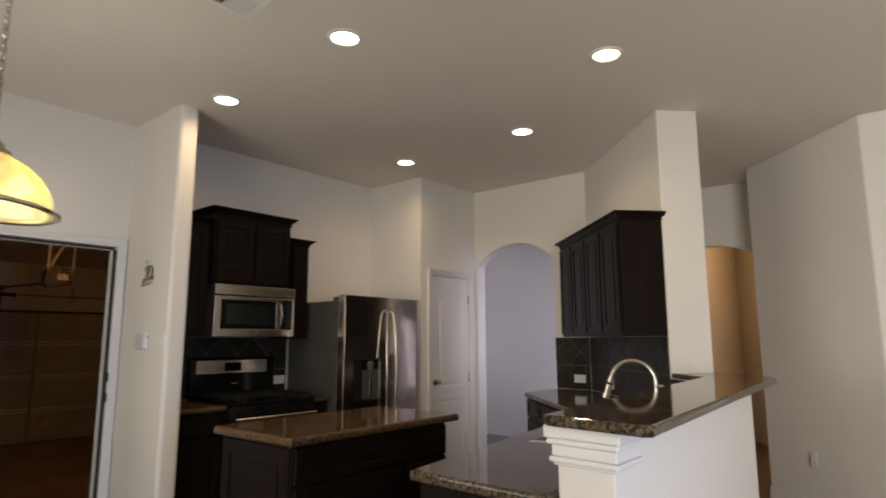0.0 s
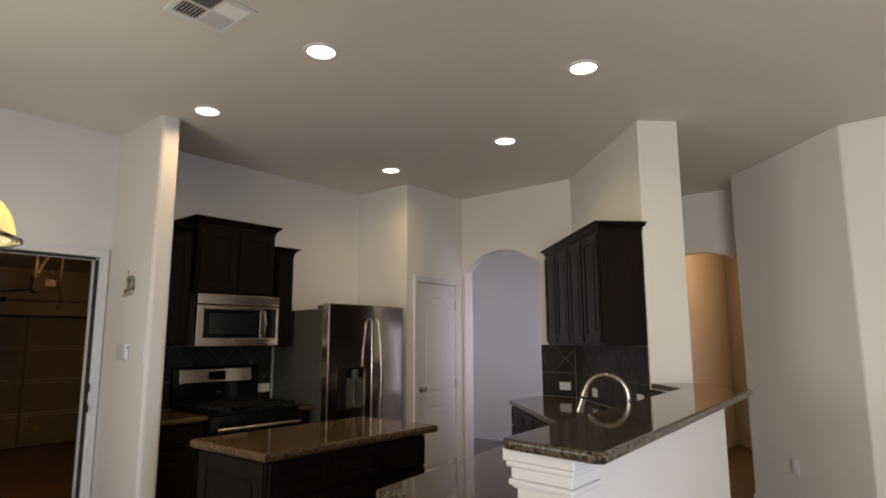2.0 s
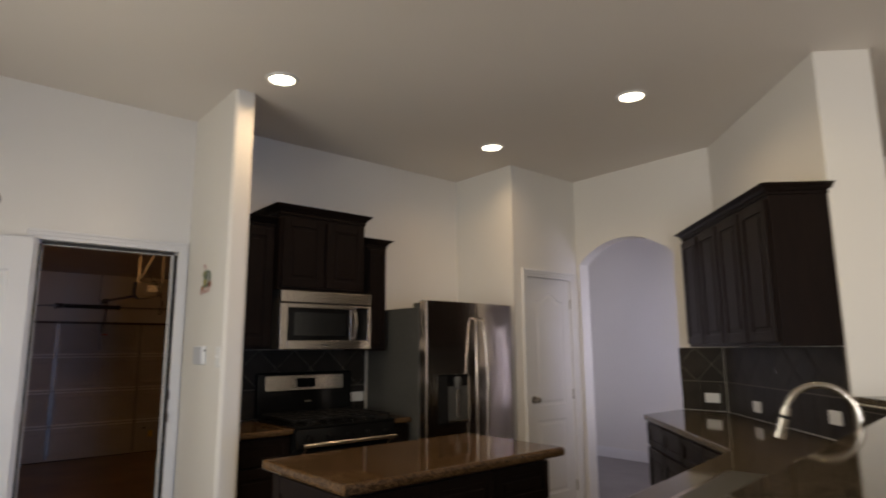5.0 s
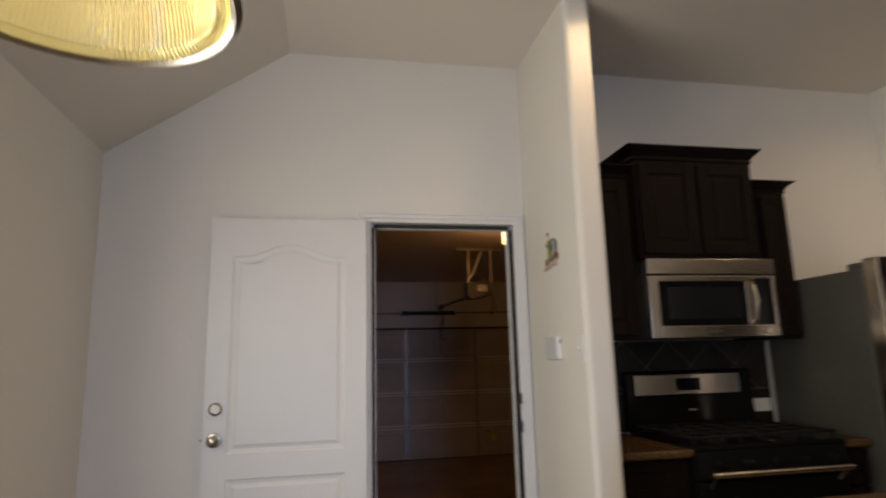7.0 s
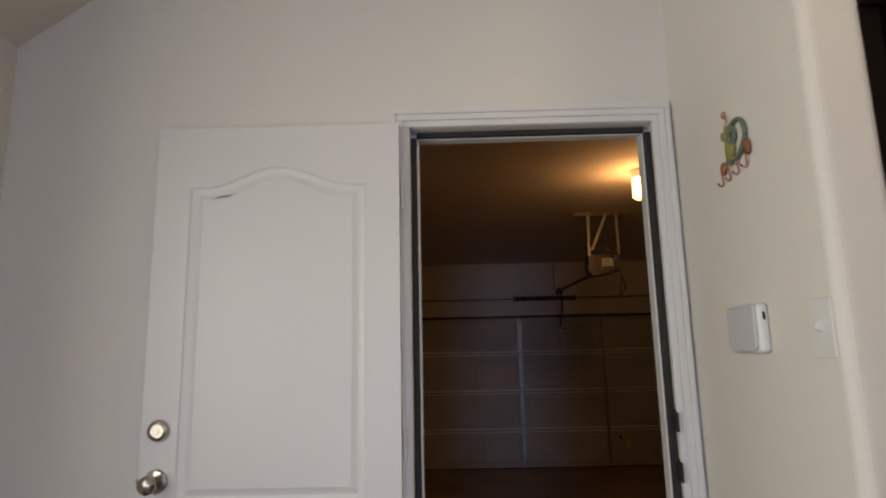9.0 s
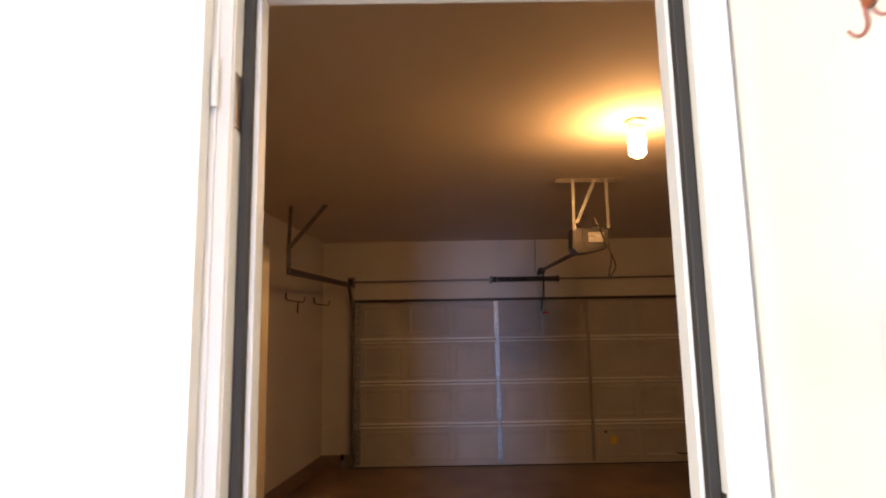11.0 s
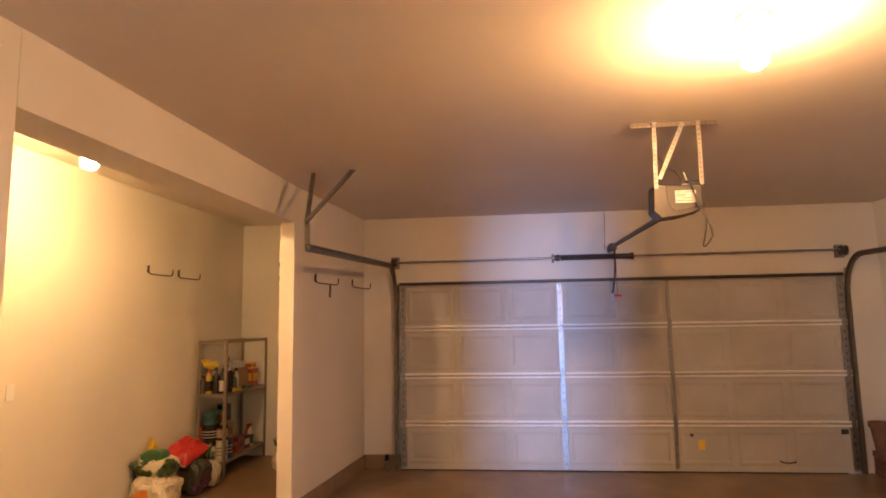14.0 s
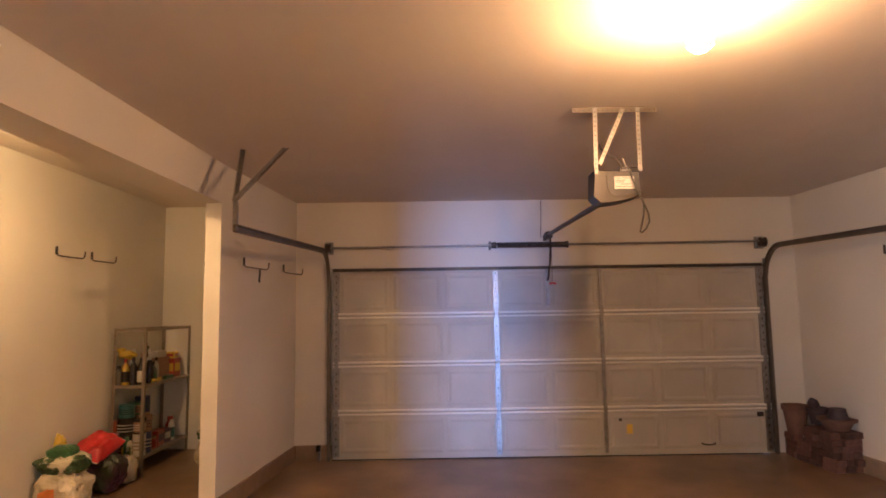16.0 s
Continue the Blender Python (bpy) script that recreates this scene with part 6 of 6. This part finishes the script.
def pillow_sack(name, m, size, mat, label, seed, edge_mat):
    """A flat filled pouch with pinched, sealed ends."""
    t = thing(name, label, "bag", m, "bags beside the shelf")
    bm = bmesh.new()
    n = 26
    o = Vector((seed * 2.3, seed, 0))
    for side in (1, -1):
        grid = []
        for i in range(n + 1):
            u = 2 * i / n - 1
            row = []
            for j in range(n + 1):
                v = 2 * j / n - 1
                puff = (max(0.0, 1 - u ** 4) * max(0.0, 1 - v ** 4)) ** 0.6
                crease = 0.10 * noise.noise(Vector((u * 2.2, v * 2.2, side)) + o) + 0.07 * (0.3 - abs(noise.noise(Vector((u * 5, v * 5, side * 2)) + o)))
                bow = 0.06 * size[2] * noise.noise(Vector((u * 1.5, v * 1.5, 9)) + o)
                row.append(bm.verts.new((u * size[0] / 2 * (1 - 0.03 * v * v), v * size[1] / 2 * (1 - 0.05 * puff), side * size[2] / 2 * puff * (1 + crease * 4.5) + bow + side * 0.001)))
            grid.append(row)
        for i in range(n):
            for j in range(n):
                q = (grid[i][j], grid[i + 1][j], grid[i + 1][j + 1], grid[i][j + 1])
                bm.faces.new(q if side > 0 else q[::-1])
    part("sack", bm, mat, t, smooth=True)
    for v in (-1, 1):
        part("sealed_edge", box(-size[0] * 0.475, size[0] * 0.475, v * size[1] / 2 - 0.006, v * size[1] / 2 + 0.006, -0.003, 0.003, 0.001), edge_mat, t)
    return t


C_SACK = material("white_sack", (0.62, 0.56, 0.45), 0.35, other=(0.42, 0.36, 0.24), scale=9, mix=0.25, bump=0.3, bump_scale=25)
C_SACKG = material("dark_green_sack", (0.035, 0.045, 0.025), 0.3, other=(0.06, 0.02, 0.055), scale=5, mix=0.2, bump=0.3, bump_scale=25)
C_REDB = material("red_sack", (0.50, 0.025, 0.022), 0.28, other=(0.40, 0.02, 0.02), scale=8, mix=0.4, bump=0.4, bump_scale=22)
C_GREENB = material("green_sack", (0.03, 0.10, 0.035), 0.28, other=(0.05, 0.15, 0.06), scale=8, mix=0.4, bump=0.4, bump_scale=22)
bag("fertiliser_sack", (-8.80, -0.84, G0), (0.36, 0.40, 0.33), C_SACK, "white garden sack with an orange print", 1, C_ORG)
C_LEAF = material("leaf_print_sack", (0.58, 0.53, 0.40), 0.35, other=(0.045, 0.085, 0.03), scale=7, mix=0.06, bump=0.3, bump_scale=25)
bag("garden_sack", (-8.82, -0.85, G0 + 0.29), (0.32, 0.38, 0.18), C_LEAF, "crumpled green and white sack lying on another", 2)
bag("seed_pouch", (-8.80, -0.85, G0 + 0.42), (0.18, 0.22, 0.11), C_GREENB, "small dark green pouch on top of the sacks", 12)
bag("bulb_pouch", (-8.95, -0.98, G0), (0.10, 0.12, 0.60), C_YEL, "narrow yellow pouch behind the sacks", 13)
bag("soil_sack", (-9.30, -0.80, G0), (0.30, 0.40, 0.37), C_SACKG, "dark green and purple soil sack standing upright", 3)
ax = Vector((0.06, 0.88, -0.32)).normalized()
ay = Vector((-0.80, 0.10, 0.30))
ay = (ay - ax * ay.dot(ax)).normalized()
az = ax.cross(ay)
lay = Matrix.Translation((-9.26, -0.82, G0 + 0.415)) @ Matrix((ax, ay, az)).transposed().to_4x4()
pillow_sack("seed_sack", lay, (0.30, 0.38, 0.14), C_REDB, "flat red sack tilted on top of the soil sack", 4, C_WHT)
striped = thing("striped_carton", "dark carton with pale printed stripes behind the sacks", "box", pose(-9.56, -0.90, G0, 0, 0, 30))
part("card", box(-0.08, 0.08, -0.10, 0.10, 0, 0.46, 0.006), C_PUR, striped)
for k in range(6):
    part("stripe", box(0.0802, 0.0815, -0.09, 0.09, 0.20 + k * 0.04, 0.212 + k * 0.04), C_WHT, striped)
bag("small_sack", (-9.58, -0.72, G0), (0.16, 0.20, 0.27), C_SACK, "small white and orange sack with an open top", 5, C_ORG)
for k, (dx, dy, h) in enumerate(((0.02, 0.04, 0.40), (-0.03, -0.03, 0.36), (0.0, 0.0, 0.43))):
    bag("seed_packet", (-9.60 + dx, -0.73 + dy, G0 + 0.20), (0.06, 0.05, h - 0.20), (C_LEAF, C_YEL, C_GREENB)[k], "folded packet sticking out of a small sack", 20 + k)
bag("plastic_bag", (-10.28, -0.19, G0), (0.22, 0.24, 0.28), C_SACK, "crumpled pale plastic bag on the floor", 7)
bag("plastic_bag", (-10.34, -0.24, G0 + 0.25), (0.16, 0.18, 0.14), C_LEAF, "crumpled mottled plastic bag lying on another", 17)

# metal frame standing in the alcove
fm = thing("metal_cart_frame", "silver tubular cart frame with a capped post", "cart", pose(-4.24, 1.635, G0))
for x, y in ((0, 0), (0.05, -0.52)):
    part("post", tube([(x, y, 0), (x, y, 1.396)], 0.0215, sides=20), GALV, fm, smooth=True)
    part("cap", lathe([(0.0225, 1.394), (0.0235, 1.402), (0.020, 1.411), (0, 1.414)], pose(x, y, 0)), CHROME, fm, "bright metal cap", smooth=True)
for z in (1.385, 1.352, 1.30, 0.30):
    part("rail", tube([(0.0, -0.018, z), (0.05, -0.50, z)], 0.0055, sides=10), IRON if z == 1.352 else GALV, fm, smooth=True)
part("brace", tube([(0.018, -0.008, 1.380), (0.10, -0.20, 1.335)], 0.0055, sides=10), GALV, fm, "slanting chrome rod", smooth=True)
part("brace", tube([(0.016, -0.010, 1.345), (0.08, -0.20, 1.30)], 0.0055, sides=10), GALV, fm, smooth=True)
for k in range(3):
    part("brace", tube([(0.01 + k * 0.012, -0.09 - k * 0.13, 1.302), (0.015 + k * 0.012, -0.14 - k * 0.13, 1.383)], 0.004), IRON, fm)

# ---- stack of bricks by the side wall ----
BRICK = material("old_brick", (0.17, 0.078, 0.058), 0.9, other=(0.085, 0.045, 0.036), scale=20, mix=0.5, vary=0.45, bump=0.4, bump_scale=60)
random.seed(5)
brick_mesh = mesh_of(box(-0.1, 0.1, -0.048, 0.048, 0, 0.062, 0.005, None, 1), "brick", BRICK)


def brick_pile(name, m, nx, ny, heights, label):
    t = thing(name, label, "brick pile", m)
    for ix in range(nx):
        for iy in range(ny):
            for iz in range(heights(ix, iy)):
                ob = new("brick", brick_mesh)
                ob.parent = t
                ob.matrix_basis = pose(ix * 0.215 + random.uniform(-0.022, 0.022), iy * 0.104 + random.uniform(-0.012, 0.012), iz * 0.0635, 0, 0, random.uniform(-9, 9))
    return t


brick_pile("brick_stack", pose(-9.58, 6.20, G0), 1, 3, lambda i, j: 6, "low stack of old red-brown bricks against the garage wall")
brick_pile("brick_stack", pose(-9.82, 6.19, G0), 1, 3, lambda i, j: 6, "low stack of old red-brown bricks beside another")
brick_pile("brick_stack", pose(-10.16, 6.17, G0), 2, 3, lambda i, j: 4 - (i + j) % 2, "dark uneven stack of old bricks in the garage corner")
CLAY = material("dusty_clay", (0.20, 0.105, 0.075), 0.9, other=(0.12, 0.065, 0.05), scale=9, mix=0.5, bump=0.3, bump_scale=40)
DARK_POT = material("dark_glazed_pot", (0.055, 0.035, 0.04), 0.6, other=(0.035, 0.022, 0.025), scale=14, mix=0.5, bump=0.2)


def flower_pot(m, r0, r1, h, mat, label, sides=28):
    """A tapered pot with a rolled rim and a hollow inside."""
    t = thing("flower_pot", label, "pot", m, "pots on the bricks")
    part("wall", lathe([(0, 0), (r0, 0), (r0 + (r1 - r0) * 0.8, h * 0.80), (r1 * 1.06, h * 0.82), (r1 * 1.08, h), (r1 * 0.96, h), (r0 + (r1 - r0) * 0.7, h * 0.7), (r0 * 0.85, 0.012), (0, 0.012)], steps=sides), mat, t, smooth=True)


flower_pot(pose(-10.10, 6.17, G0 + 0.257), 0.085, 0.125, 0.30, CLAY, "tapered clay pot standing on dark bricks")
flower_pot(pose(-9.92, 6.30, G0 + 0.383), 0.07, 0.105, 0.17, DARK_POT, "dark glazed pot among the bricks")
flower_pot(pose(-9.62, 6.30, G0 + 0.383), 0.10, 0.165, 0.11, CLAY, "shallow clay bowl on the brick stack")
flower_pot(pose(-9.60, 6.30, G0 + 0.496) @ pose(0, 0, 0.10, 180), 0.07, 0.095, 0.10, DARK_POT, "dark pot turned upside down in a bowl")
t = thing("stone_lump", "rounded brown lump on the pots", "stone", pose(-9.90, 6.25, G0 + 0.553))
bm = bmesh.new()
bmesh.ops.create_icosphere(bm, subdivisions=3, radius=0.055, matrix=Matrix.Translation((0, 0, 0.045)))
for v in bm.verts:
    v.co += v.co.normalized() * 0.02 * noise.noise(v.co * 18)
part("lump", bm, DARK_POT, t, smooth=True)
bx = thing("cardboard_box", "tan cardboard box against the garage wall", "box", pose(-8.78, 6.36, G0, 0, 0, 3))
CARD = plain("tan_cardboard", (0.36, 0.22, 0.12), 0.8)
part("card", box(-0.12, 0.12, -0.10, 0.10, 0, 0.44, 0.004), CARD, bx)
part("flap", box(-0.118, 0.118, -0.098, -0.002, 0.4405, 0.444), CARD, bx)
